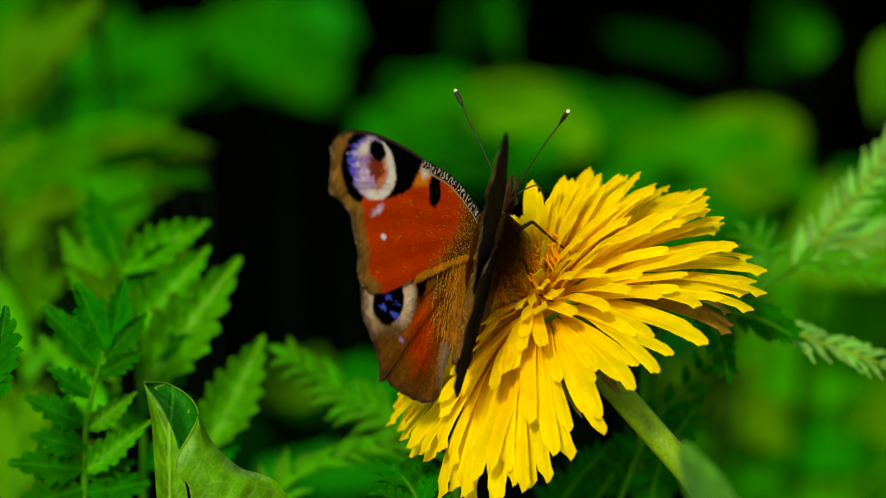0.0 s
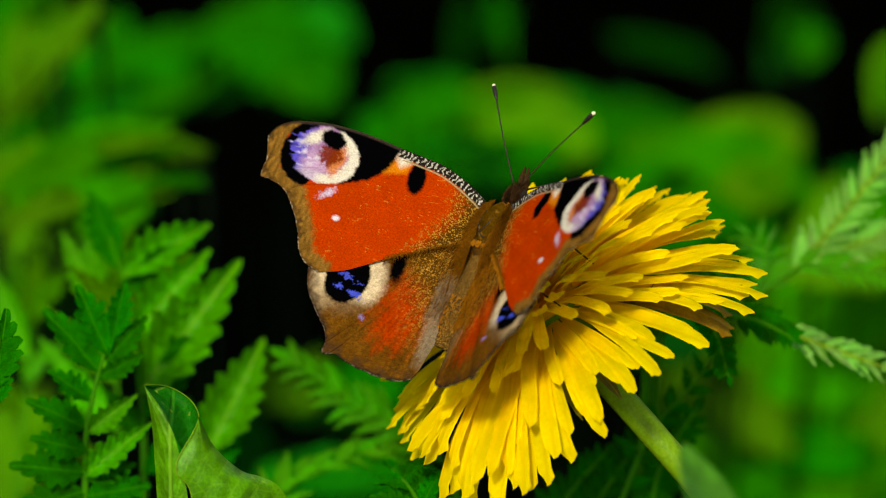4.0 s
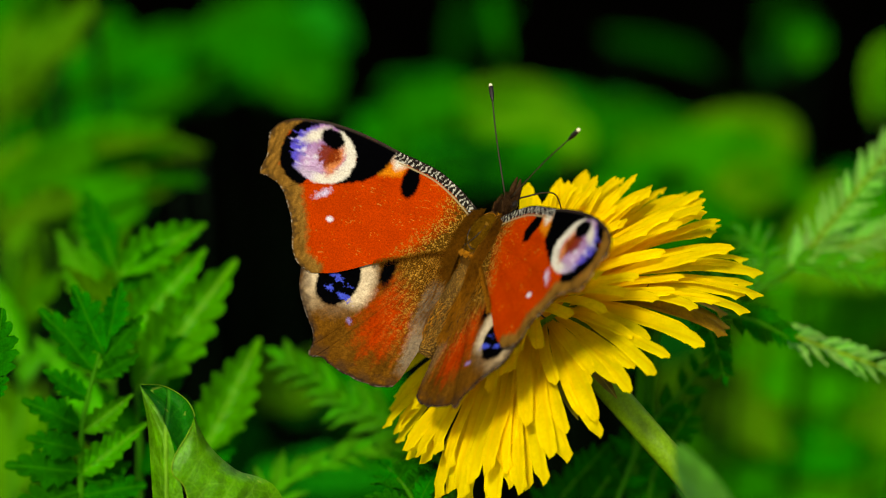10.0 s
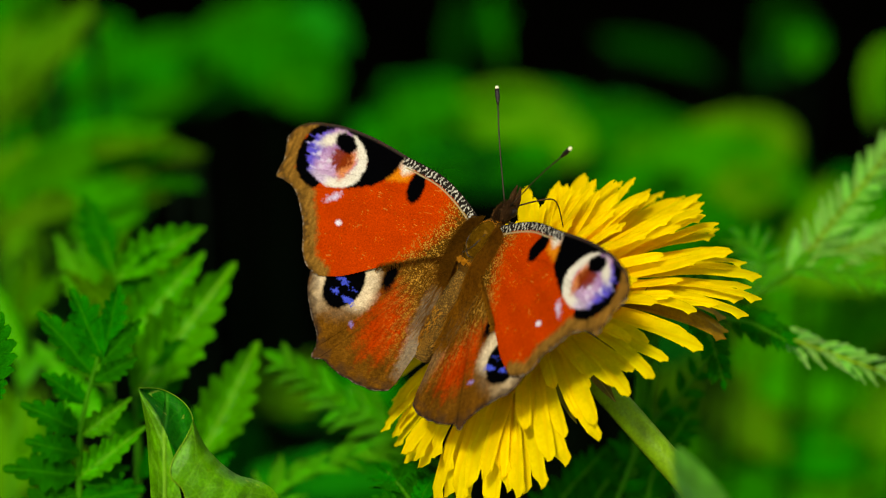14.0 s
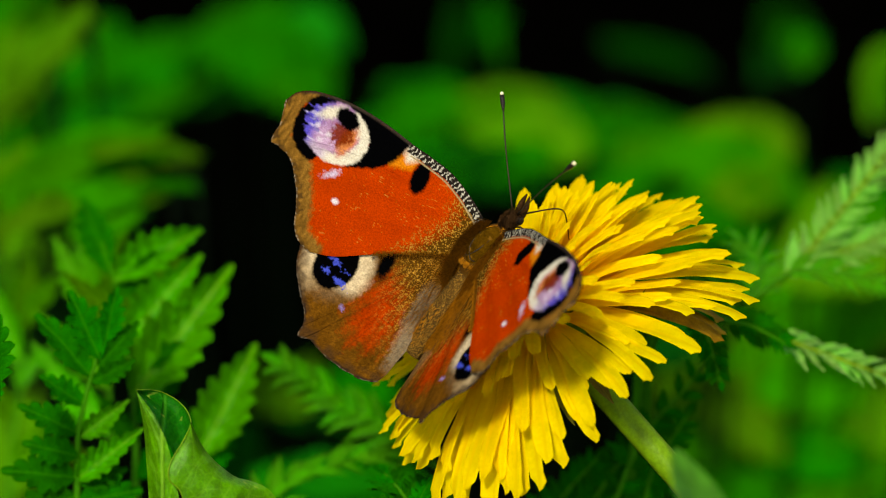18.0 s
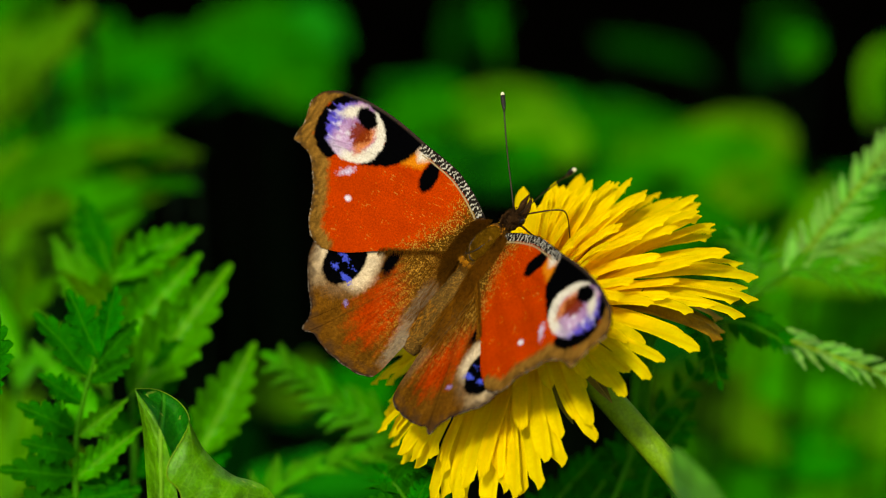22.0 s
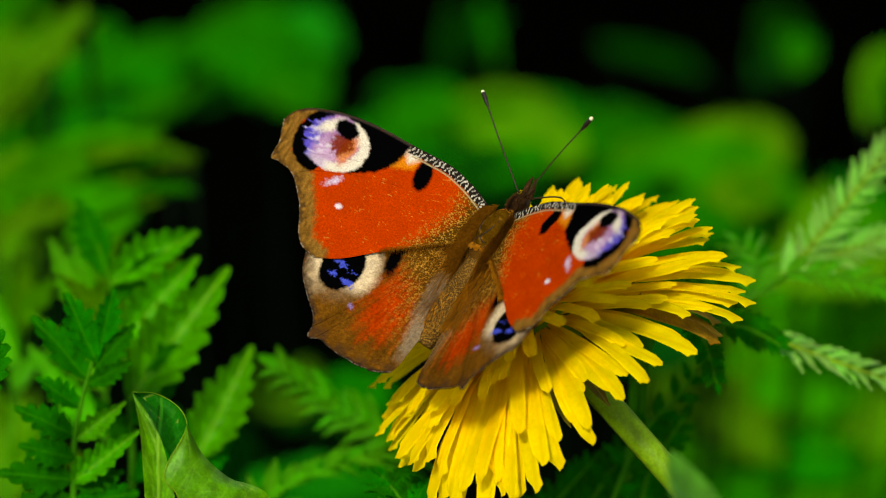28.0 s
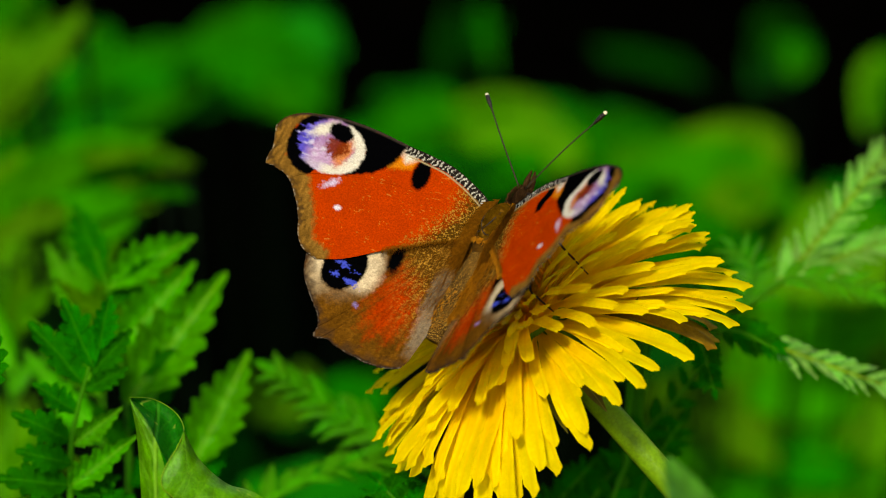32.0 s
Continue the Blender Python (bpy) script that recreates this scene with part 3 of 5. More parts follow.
def build_far():
    # the second kind has shade painted into its green
    kinds = (MEADOW, MEADOW_SHADED, MEADOW_LIGHT, MEADOW_OLIVE)
    words = ("broad mid-green meadow leaf on a thin stalk", "meadow leaf on a thin stalk, shade put into its deep green", "large light green meadow leaf on a thin stalk", "olive green sunlit meadow leaf on a thin stalk")
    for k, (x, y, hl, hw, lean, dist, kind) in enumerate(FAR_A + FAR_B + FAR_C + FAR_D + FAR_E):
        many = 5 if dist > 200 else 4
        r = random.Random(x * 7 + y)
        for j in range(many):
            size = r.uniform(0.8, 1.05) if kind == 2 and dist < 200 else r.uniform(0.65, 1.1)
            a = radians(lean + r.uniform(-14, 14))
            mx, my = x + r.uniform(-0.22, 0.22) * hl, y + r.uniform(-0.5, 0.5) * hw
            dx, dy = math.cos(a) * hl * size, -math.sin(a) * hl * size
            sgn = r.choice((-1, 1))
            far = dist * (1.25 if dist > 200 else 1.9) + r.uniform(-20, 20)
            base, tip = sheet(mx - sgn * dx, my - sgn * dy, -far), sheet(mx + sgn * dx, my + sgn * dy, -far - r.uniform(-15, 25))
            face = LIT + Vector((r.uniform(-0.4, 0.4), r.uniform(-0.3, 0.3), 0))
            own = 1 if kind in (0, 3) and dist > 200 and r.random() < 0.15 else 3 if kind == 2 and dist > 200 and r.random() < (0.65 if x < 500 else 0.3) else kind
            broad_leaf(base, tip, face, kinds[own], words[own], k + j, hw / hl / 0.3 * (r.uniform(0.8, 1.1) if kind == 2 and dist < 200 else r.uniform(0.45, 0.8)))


build_far()


# ---- the curled leaf ----
def ruled(one, two, bulge, name, mat, parent, m, inv):
    """A sheet between two curves, bulging towards the lens by so many mm."""
    a, b = smooth_path(stand(one), 24), smooth_path(stand(two), 24)
    n, verts = 14, []
    for p, q in zip(a, b):
        for k in range(n + 1):
            s = k / n
            wave = 0.10 * math.sin(23 * s + p[2] * 900) + 0.08 * math.sin(p[2] * 1700)
            verts.append(inv @ (Vector(p) * (1 - s) + Vector(q) * s + TO_LENS * ((bulge * math.sin(math.pi * s) + wave * math.sin(math.pi * s)) * MM)))
    faces = [(i * (n + 1) + k, i * (n + 1) + k + 1, (i + 1) * (n + 1) + k + 1, (i + 1) * (n + 1) + k) for i in range(24) for k in range(n)]
    piece(name, mesh_of(name, verts, faces, mat), parent, m)


def build_curled_leaf():
    """A plain-edged leaf: lit face, hollow of the roll with shade in its colour, and the tip folded forward."""
    ob = thing("curled_leaf", Matrix.Translation(sheet(300, 1000, 4)), "bright green leaf with a rolled edge and folded tip", "leaf")
    m = Matrix.Translation((0, 0, 0)) @ VIEW.to_3x3().to_4x4() @ Matrix.Scale(0.024, 4)
    inv = (ob.matrix_basis @ m).inverted()
    ruled([(251, 683, 6), (264, 755, 5), (272, 867, 4), (282, 1000, 3)], [(251, 683, 6), (296, 752, 8), (322, 850, 8), (345, 1000, 6)], 0.8, "blade", CURLED, ob, m, inv)
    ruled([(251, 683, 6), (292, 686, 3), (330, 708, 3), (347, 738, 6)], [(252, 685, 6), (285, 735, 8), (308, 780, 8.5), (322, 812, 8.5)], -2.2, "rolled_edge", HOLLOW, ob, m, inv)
    ruled([(347, 738, 6), (336, 768, 9), (311, 812, 10), (310, 842, 10), (334, 874, 9), (350, 1000, 7)], [(348, 740, 5.5), (373, 790, 5), (422, 834, 4), (460, 846, 3), (498, 874, 2), (560, 1000, 0)], 1.8, "folded_tip", CURLED, ob, m, inv)
    stalk_down(ob, ob.matrix_basis.translation.copy())
    bm = bmesh.new()
    edge = stand([(251, 682, 6.2), (292, 685, 3.2), (330, 707, 3.2), (347, 738, 6.2), (336, 768, 9.2), (311, 812, 10.2), (309, 842, 10.2), (333, 874, 9.2), (348, 1000, 7.2)])
    tube(bm, [q - ob.matrix_basis.translation for q in edge], (0.00004, 0.00008, 0.00009, 0.00008, 0.00005), 6, 60)
    part("rim", bm, STALK, ob, "pale thickened leaf rim")


build_curled_leaf()
broad_leaf(sheet(1312, 1060, 74), sheet(1212, 766, 62), way(0.2, 0.4, 0.8), SMOOTH, "mid-green smooth leaf beside the dandelion stem", 2, 0.56)


# ---- the dandelion ----
HEAD = spot(12.4, -6.5, -8.0)
AXIS = way(-0.50, 0.75, 0.43)
# (degrees round the head, the outer rays' angle from the axis, their reach in mm)
HABIT = ((0, 96, 20.6), (15, 94, 22.2), (30, 94, 22.2), (45, 95, 20.8), (60, 92, 19.6), (75, 89, 18.6), (90, 90, 17.9), (105, 93, 19.2), (120, 99, 22.3), (135, 98, 23.6), (150, 94, 22.6), (165, 94, 21.3), (180, 92, 20.8),
         (210, 90, 20.0), (240, 84, 14.5), (270, 77, 11.5), (285, 78, 15.0), (300, 81, 18.6), (315, 86, 19.4), (330, 89, 19.8), (345, 92, 20.2), (360, 96, 20.6))


def floret_mesh(seed, mat, width, bend):
    """A strap-shaped ray along +y, unit length, upper side +z, with five teeth at the tip."""
    r = random.Random(seed)
    verts, faces = [], []
    n, across = 12, 6
    for i in range(n + 1):
        s = i / n
        half = width * (0.28 + 0.72 * min(1, s / 0.45) ** 0.8) * (1 - 0.34 * max(0, (s - 0.82) / 0.18) ** 2)
        for k in range(across + 1):
            e = 2 * k / across - 1
            z = -bend * s ** 2.2 + 0.3 * half * e * e * (1 - 0.6 * s) + 0.006 * math.sin(14 * s + seed) + 0.10 * half * math.cos(math.pi * 3 * e)
            y = s
            if i == n:
                y += (0.0, 0.010, -0.006)[k % 3] * r.uniform(0.4, 1.5) - 0.06 * e ** 2
            verts.append((half * e + 0.03 * math.sin(3 * s + seed), y, z))
    for i in range(n):
        for k in range(across):
            a = i * (across + 1) + k
            faces.append((a, a + 1, a + across + 2, a + across + 1))
    return mesh_of("ray_floret", verts, faces, mat)


def floret_pose(r, turn, polar, size, foot, height, stray=0.10):
    radial = Vector((math.cos(turn), math.sin(turn), 0))
    around = Vector((-radial.y, radial.x, 0))
    base = radial * foot * MM + Vector((0, 0, height * MM))
    d = radial * math.sin(polar) + Vector((0, 0, math.cos(polar))) + around * r.uniform(-stray, stray)
    face = Vector((0, 0, 1)) * math.sin(polar) - radial * math.cos(polar) + around * r.uniform(-0.2, 0.2)
    return blade_pose(base, base + d.normalized() * size, face, r.uniform(0.85, 1.15))


def set_floret(ob, r, kit, turn, polar, size, foot, height, stray=0.10):
    piece("ray_floret", r.choice(kit), ob, floret_pose(r, turn, polar, size, foot, height, stray))


def build_dandelion():
    r = random.Random(5)
    z = AXIS
    x = way(0.834, 0.551, 0)
    x = (x - z * x.dot(z)).normalized()
    frame_of = Matrix.Translation(HEAD) @ Matrix((x, z.cross(x), z)).transposed().to_4x4()
    ob = thing("dandelion", frame_of, "fully open yellow dandelion flower on a hollow green stem", "flower")
    bm = bmesh.new()
    ball(bm, (0, 0, -3.5 * MM), (6.5 * MM, 6.5 * MM, 4.5 * MM))
    part("receptacle", bm, STALK, ob, "pale green flower base")
    bm = bmesh.new()
    ball(bm, (0, 0, 0.2 * MM), (5.0 * MM, 5.0 * MM, 3.0 * MM))
    part("disc", bm, PETAL_IN, ob, "dense deep yellow disc of young florets")
    outer = [floret_mesh(s, PETAL, 0.062, b) for s, b in enumerate((0.18, 0.23, 0.30, 0.14, 0.22, 0.26))]
    drooping = [floret_mesh(s + 60, PETAL, 0.053, b) for s, b in enumerate((0.24, 0.29, 0.34, 0.27))]
    middle = [floret_mesh(s + 10, PETAL, 0.074, b) for s, b in enumerate((0.16, 0.24, 0.30, 0.12))]
    inner = [floret_mesh(s + 20, PETAL_IN, 0.090, b) for s, b in enumerate((0.05, 0.18, -0.1, 0.28))]
    def habit(turn):
        k = next(k for k in range(len(HABIT) - 1) if HABIT[k + 1][0] >= turn)
        (t0, p0, l0), (t1, p1, l1) = HABIT[k:k + 2]
        f = (turn - t0) / (t1 - t0)
        return p0 + (p1 - p0) * f, l0 + (l1 - l0) * f

    # the rim: the sunny side sparse, single drooping straps with gaps; the rest two staggered rows
    for turn, reach in ((3, 1.0), (7, 1.02), (11, 0.94), (15, 1.03), (19, 0.98), (23, 1.04), (27, 0.93), (31, 1.0), (36, 0.86), (42, 0.82), (48, 0.78), (54, 0.92), (60, 1.08), (66, 0.98), (72, 1.08), (77, 0.92), (82, 1.07), (87, 0.96), (92, 1.07),
                        (96, 0.9), (100, 1.07), (104, 0.94), (108, 1.08), (112, 0.97), (116, 1.06), (120, 0.95), (124, 1.05), (128, 0.98)):
        polar, size = habit(turn)
        set_floret(ob, r, drooping, -radians(turn), radians(polar + (3 if turn < 34 else -3) + r.uniform(-3, 2)), size * reach * 1.01 * MM, 5.3, -1.6, 0.04)
    for row, lift in ((0, 0.0), (1, 7.0)):
        for k in range(44):
            turn = (k + 0.5 * row + r.uniform(-0.28, 0.28)) * 360 / 44 % 360
            if 0 < turn < (130 if row == 0 else 30):
                continue
            polar, size = habit(turn)
            short = 0.76 if 30 <= turn < 130 else 1.05 - 0.03 * row
            set_floret(ob, r, outer, -radians(turn), radians(polar - lift + r.uniform(-3.5, 3.5)), (size * short + r.uniform(-1.1, 0.6)) * MM, 5.3 - 0.3 * row, -1.6 + 0.5 * row)
    # the rest, spiralling out from the middle: upright and short within, flatter and longer outwards
    for i in range(220):
        q = (0.06 + 0.86 * (i + 0.5) / 220) ** 0.45
        turn = (i * 137.508 + r.uniform(-4, 4)) % 360
        polar, size = habit(turn)
        if 34 < turn < 140 and q > 0.72 and r.random() < 0.8:
            continue
        sat = max(0.0, min(1.0, (turn - 70) / 40, (235 - turn) / 40))
        polar = polar * (0.16 + 0.26 * sat + (0.84 - 0.26 * sat) * q ** 1.25) + r.uniform(-5, 5)
        size = size * (0.36 - 0.06 * sat + (0.68 + 0.06 * sat) * q ** 1.2) + r.uniform(-1.3, 0.9)
        if 195 < turn < 285 and q < 0.75:
            size *= 0.72
        set_floret(ob, r, outer if q > 0.66 else middle, -radians(turn), radians(polar), size * MM, 5.3 * q, 1.6 - 3.2 * q * q)
    # a few withered rays under the rim
    old = [floret_mesh(s + 40, PETAL_OLD, 0.062, 0.34) for s in range(2)]
    for turn, polar, size in ((11, 123, 19), (15, 127, 19.5), (19, 125, 18.5)):
        set_floret(ob, r, old, -radians(turn), radians(polar - 8), size * MM, 5.4, -2.6)
    # the young ones, upright in the middle, too many to pick apart
    verts, faces = [], []
    for i in range(130):
        q = (i + 0.5) / 130
        m = floret_pose(r, i * 2.399963, radians(4 + 42 * q + r.uniform(-6, 6)), (3.8 + 1.4 * q + r.uniform(-1.0, 0.8)) * MM, 0.3 + 2.9 * q, 1.4 - 0.6 * q)
        me = r.choice(inner)
        start = len(verts)
        verts += [m @ v.co for v in me.vertices]
        faces += [tuple(start + k for k in p.vertices) for p in me.polygons]
    tuft = piece("floret_tuft", mesh_of("floret_tuft", verts, faces, YOUNG), ob, Matrix())
    tagged(tuft, "tuft of short deep yellow florets in the middle", kind="stuff")
    for me in inner:
        bpy.data.meshes.remove(me)
    # curled styles in the middle
    for i in range(46):
        a, rad = r.uniform(0, 6.28), 6 * math.sqrt(r.random())
        q = Vector((math.cos(a) * rad, math.sin(a) * rad, 3.4 + 1.0 * r.random())) * MM
        bm = bmesh.new()
        c = r.uniform(0, 6.28)
        side = Vector((math.cos(c), math.sin(c), 0))
        tube(bm, [q, q + Vector((0, 0, 2.4 * MM)), q + Vector((0, 0, 3.0 * MM)) + side * 0.8 * MM, q + Vector((0, 0, 2.5 * MM)) + side * 1.4 * MM], (0.00016, 0.00014, 0.0001), 5, 8)
        part("style", bm, PETAL_IN, ob)
    # bracts: an upright ring and a drooping one
    green = [blade_mesh("bract", BRACT, 3, 0.02, 0.11, 0.5, 0.2, 0.8, s) for s in range(2)]
    for i in range(26):
        turn = i * 2 * math.pi / 13 + r.uniform(-0.1, 0.1)
        radial = Vector((math.cos(turn), math.sin(turn), 0))
        low = i >= 13
        base = radial * 5.5 * MM + Vector((0, 0, -5.5 * MM))
        d = radial * (0.75 if low else 0.8) + Vector((0, 0, -0.75 if low else 0.05))
        piece("bract", green[i % 2], ob, blade_pose(base, base + d.normalized() * (9 if low else 10) * MM, radial if low else Vector((0, 0, -1))))
    # stem, straight behind the head, then down to the soil
    inv = frame_of.inverted()
    neck = HEAD - AXIS * 6 * MM
    run = sheet(1196, 820, -9) - neck
    foot = neck + run * 3.0
    foot.z = -0.14
    pts = [neck, neck + run * 0.5, neck + run, neck + run * 1.5, neck + run * 2.2, foot * 0.5 + (neck + run * 2.8) * 0.5, foot]
    bm = bmesh.new()
    tube(bm, [inv @ q for q in pts], (0.0018, 0.0017, 0.0016, 0.0018, 0.0024), 14, 40)
    part("stem", bm, STALK, ob, "hollow pale green stem")
    return ob


build_dandelion()


# ---- the butterfly ----
COSTA = ((0, 2.2), (1.5, 3.1), (4.1, 4.3), (7.6, 5.4), (10.9, 5.7), (13.9, 5.8), (17.7, 6.1), (21.0, 6.15), (24.2, 5.9), (26.7, 5.4), (29.2, 4.6), (31.0, 3.3), (31.7, 1.7))
TERMEN = ((31.7, 1.7), (31.3, 0.4), (30.7, -1.1), (30.6, -2.6), (30.3, -3.9), (28.4, -4.0), (26.4, -4.8), (25.0, -6.2), (23.6, -7.9), (22.5, -9.7), (21.8, -11.3), (20.3, -12.7), (18.3, -13.3))
DORSUM = ((0, -2.5), (4.0, -4.6), (8.6, -7.5), (10.8, -9.0), (14.9, -11.9), (18.3, -13.3))
HIND_COSTA = ((-0.5, -1.5), (6.0, -3.5), (12.0, -6.8), (17.0, -10.2), (19.8, -12.4))
HIND_TERMEN = ((19.8, -12.4), (19.6, -13.8), (18.4, -16.1), (16.1, -18.5), (14.5, -20.0), (13.7, -21.5), (13.4, -23.0), (11.7, -22.7), (9.0, -23.3), (6.0, -23.5), (2.9, -23.2), (1.3, -22.4))
HIND_DORSUM = ((-0.5, -4.5), (-0.3, -8.0), (-0.1, -11.0), (0.0, -15.0), (0.5, -18.6), (0.8, -21.0), (1.3, -22.4))


def patchwork(n, seed):
    return np.random.RandomState(seed).rand(n, n)


def mottle(u, v, size, seed):
    """Smooth value noise, 0 to 1, with lumps of that size in mm."""
    g = patchwork(64, seed)
    a, b = u / size + 31.7, v / size + 17.3
    i, j = np.floor(a).astype(int), np.floor(b).astype(int)
    s, t = a - i, b - j
    s, t = s * s * (3 - 2 * s), t * t * (3 - 2 * t)
    at = lambda p, q: g[p % 64, q % 64]
    return (at(i, j) * (1 - s) + at(i + 1, j) * s) * (1 - t) + (at(i, j + 1) * (1 - s) + at(i + 1, j + 1) * s) * t


def edge_far(u, v, line):
    """Distance in mm from each point to a polyline."""
    best = np.full(u.shape, 1e9)
    for (x0, y0), (x1, y1) in zip(line, line[1:]):
        dx, dy = x1 - x0, y1 - y0
        s = np.clip(((u - x0) * dx + (v - y0) * dy) / (dx * dx + dy * dy + 1e-12), 0, 1)
        best = np.minimum(best, np.hypot(u - x0 - s * dx, v - y0 - s * dy))
    return best


def inside(u, v, line):
    """Signed distance to a closed outline, negative inside."""
    flip = np.zeros(u.shape, bool)
    closed = list(line) + [line[0]]
    for (x0, y0), (x1, y1) in zip(closed, closed[1:]):
        if y0 != y1:
            flip ^= ((y0 > v) != (y1 > v)) & (u < (x1 - x0) * (v - y0) / (y1 - y0) + x0)
    return np.where(flip, -1, 1) * edge_far(u, v, closed)


def oval(u, v, cu, cv, ru, rv, turn=0.0):
    """Rough distance in mm to an ellipse, negative inside."""
    c, s = math.cos(radians(turn)), math.sin(radians(turn))
    a, b = (u - cu) * c + (v - cv) * s, -(u - cu) * s + (v - cv) * c
    return (np.hypot(a / ru, b / rv) - 1) * min(ru, rv)


def soft(d, w):
    """1 inside, 0 outside, over an edge w mm wide."""
    return np.clip(0.5 - d / w, 0, 1)


def lay(col, colour, mask):
    return col * (1 - mask[..., None]) + np.array(colour) * mask[..., None]


RED, BROWN, GOLD, BLACK = (0.57, 0.044, 0.0005), (0.100, 0.042, 0.004), (0.52, 0.25, 0.035), (0.0012, 0.0012, 0.0015)
PALE, VIOLET, LILAC, ORANGE, RUST = (0.90, 0.80, 0.62), (0.11, 0.085, 0.60), (0.45, 0.23, 0.44), (0.85, 0.26, 0.012), (0.22, 0.022, 0.002)


def fore_colours(u, v, side):
    fine, mid, big = mottle(u, v, 0.16, 1), mottle(u, v, 0.45, 2), mottle(u, v, 2.2, 3)
    jit = (fine - 0.5) * 0.5 + (mid - 0.5) * 0.5
    col = np.ones(u.shape + (3,)) * np.array(RED) * (0.93 + 0.14 * big)[..., None]
    col = lay(col, (0.85, 0.30, 0.05), 0.45 * soft(0.86 - mottle(u * 0.45 - v * 0.1, v * 1.6 + u * 0.3, 0.2, 51), 0.06) * soft(0.62 - mottle(u, v, 1.3, 4), 0.1))
    for k in range(6):
        a = radians(18 - 13 * k)
        vein = np.abs((v - 0.5 + 0.9 * k * 0.3) * math.cos(a) - u * math.sin(a))
        col = lay(col, (0.42, 0.03, 0.004), 0.35 * soft(vein - 0.05, 0.12) * (u > 6))
    base = u - 3.9 - 0.20 * v.clip(0, 3) + 0.5 * v.clip(-8, 0) + jit * 2.2
    col = lay(col, BROWN, soft(base, 2.6))
    gold = soft(0.63 - 0.75 * mottle(u, v, 0.12, 7) - 0.25 * mottle(u, v, 0.4, 8), 0.08)
    col = lay(col, GOLD, 0.95 * gold * soft(base - 1.2, 2.6))
    rim = edge_far(u, v, smooth_path(TERMEN, 60))
    edge = np.where(v > -4, 2.5, 1.9 + 0.05 * (v + 12))
    brown = np.array((0.30, 0.140, 0.022)) * (0.5 + 0.75 * mottle(u * 2.2, v * 0.8, 0.7, 6))[..., None]
    m = soft(rim - edge + jit * 0.9, 0.9)
    col = col * (1 - m[..., None]) + brown * m[..., None]
    tip = edge_far(u, v, ((31.7, 1.7), (31.0, 3.3), (29.2, 4.6), (27.4, 5.2)))
    m = soft(tip - 1.7 + jit * 0.6, 0.6)
    col = col * (1 - m[..., None]) + brown * m[..., None]
    # eye spot
    col = lay(col, BLACK, soft(inside(u, v, ((18.8, 6.6), (19.2, 2.0), (23.0, 1.0), (28.6, 2.0), (28.9, 3.6), (27.6, 5.2), (25.0, 6.6))) + jit * 0.3, 0.35))
    col = lay(col, BLACK, soft(oval(u, v, 24.9, 1.1, 4.45, 4.4) + jit * 0.35, 0.3) * (u + 0.5 * v > 22.8))
    col = lay(col, BLACK, soft(inside(u, v, ((21.6, 6.0), (19.8, 5.0), (19.1, 2.5), (20.2, -1.6), (18.0, -0.35), (16.6, 0.45), (14.9, 2.3), (14.3, 4.2), (13.4, 5.9))) + jit * 0.35, 0.35))
    near_front = edge_far(u, v, smooth_path(COSTA, 60))
    col = lay(col, (0.035, 0.022, 0.012), soft(near_front - 0.22 + jit * 0.2, 0.2) * (u > 19.5))
    ring = oval(u, v, 23.5, 1.6, 4.75, 3.8, 8) + jit * 0.35 + 0.7 * np.clip(u - 25.5, 0, 2) * (mottle(u * 0.3, v * 1.5, 0.5, 63) - 0.4)
    eye = lay(np.ones(u.shape + (3,)) * np.array(LILAC), VIOLET, soft(25.9 - u + 0.15 * v + jit * 2.2, 1.6))
    eye = lay(eye, (0.72, 0.46, 0.66), 0.75 * soft(oval(u, v, 24.2, 0.3, 1.8, 1.5, 10) + jit * 1.4, 1.2))
    streak = mottle(u * 0.35 + v * 0.1, v * 1.3, 0.42, 61)
    eye = lay(eye, (0.80, 0.70, 0.84), 0.55 * soft(0.66 - streak, 0.16) * (u > 23.2) * soft(v - 3.0, 1.5))
    eye = lay(eye, (0.10, 0.07, 0.42), 0.6 * soft(0.66 - mottle(u * 0.4, v * 1.4, 0.4, 62), 0.10) * (u > 25.6))
    eye = lay(eye, PALE, soft(-ring - 1.3 - jit * 0.5, 0.5) * soft(u - 22.9 - 0.25 * (v < 0) * 3.0 + jit, 0.9))
    eye = lay(eye, PALE, soft(oval(u, v, 25.4, 3.6, 1.9, 0.75, -42) + jit * 0.6, 0.6))
    eye = lay(eye, (0.72, 0.60, 0.70), 0.7 * soft(oval(u, v, 24.6, -1.6, 1.5, 0.7, 5) + jit * 0.6, 0.8))
    eye = lay(eye, ORANGE, 0.85 * soft(oval(u, v, 21.7, 1.5, 1.1, 2.0) + jit * 0.6, 0.7))
    eye = lay(eye, RUST, 0.96 * soft(oval(u, v, 22.9, 1.8, 1.6, 1.45) + jit * 1.3, 0.7))
    eye = lay(eye, BLACK, soft(oval(u, v, 23.2, 3.95, 1.75, 1.2, 10) + jit * 0.4, 0.35))
    for cu, cv in ((26.2, 1.2), (25.0, -0.2), (24.3, 0.9)):
        eye = lay(eye, (0.90, 0.80, 0.88), 0.8 * soft(oval(u, v, cu, cv, 0.34, 0.26) + jit * 0.3, 0.4))
    m = soft(ring, 0.3)
    col = col * (1 - m[..., None]) + eye * m[..., None]
    # pale wedge and the dark spot at the front edge
    wedge = soft(inside(u, v, ((13.9, 5.6), (11.9, 5.1), (12.4, 2.8), (15.2, 1.9), (14.3, 4.2))) + jit * 0.4, 0.7)
    col = lay(col, ORANGE, 0.9 * wedge)
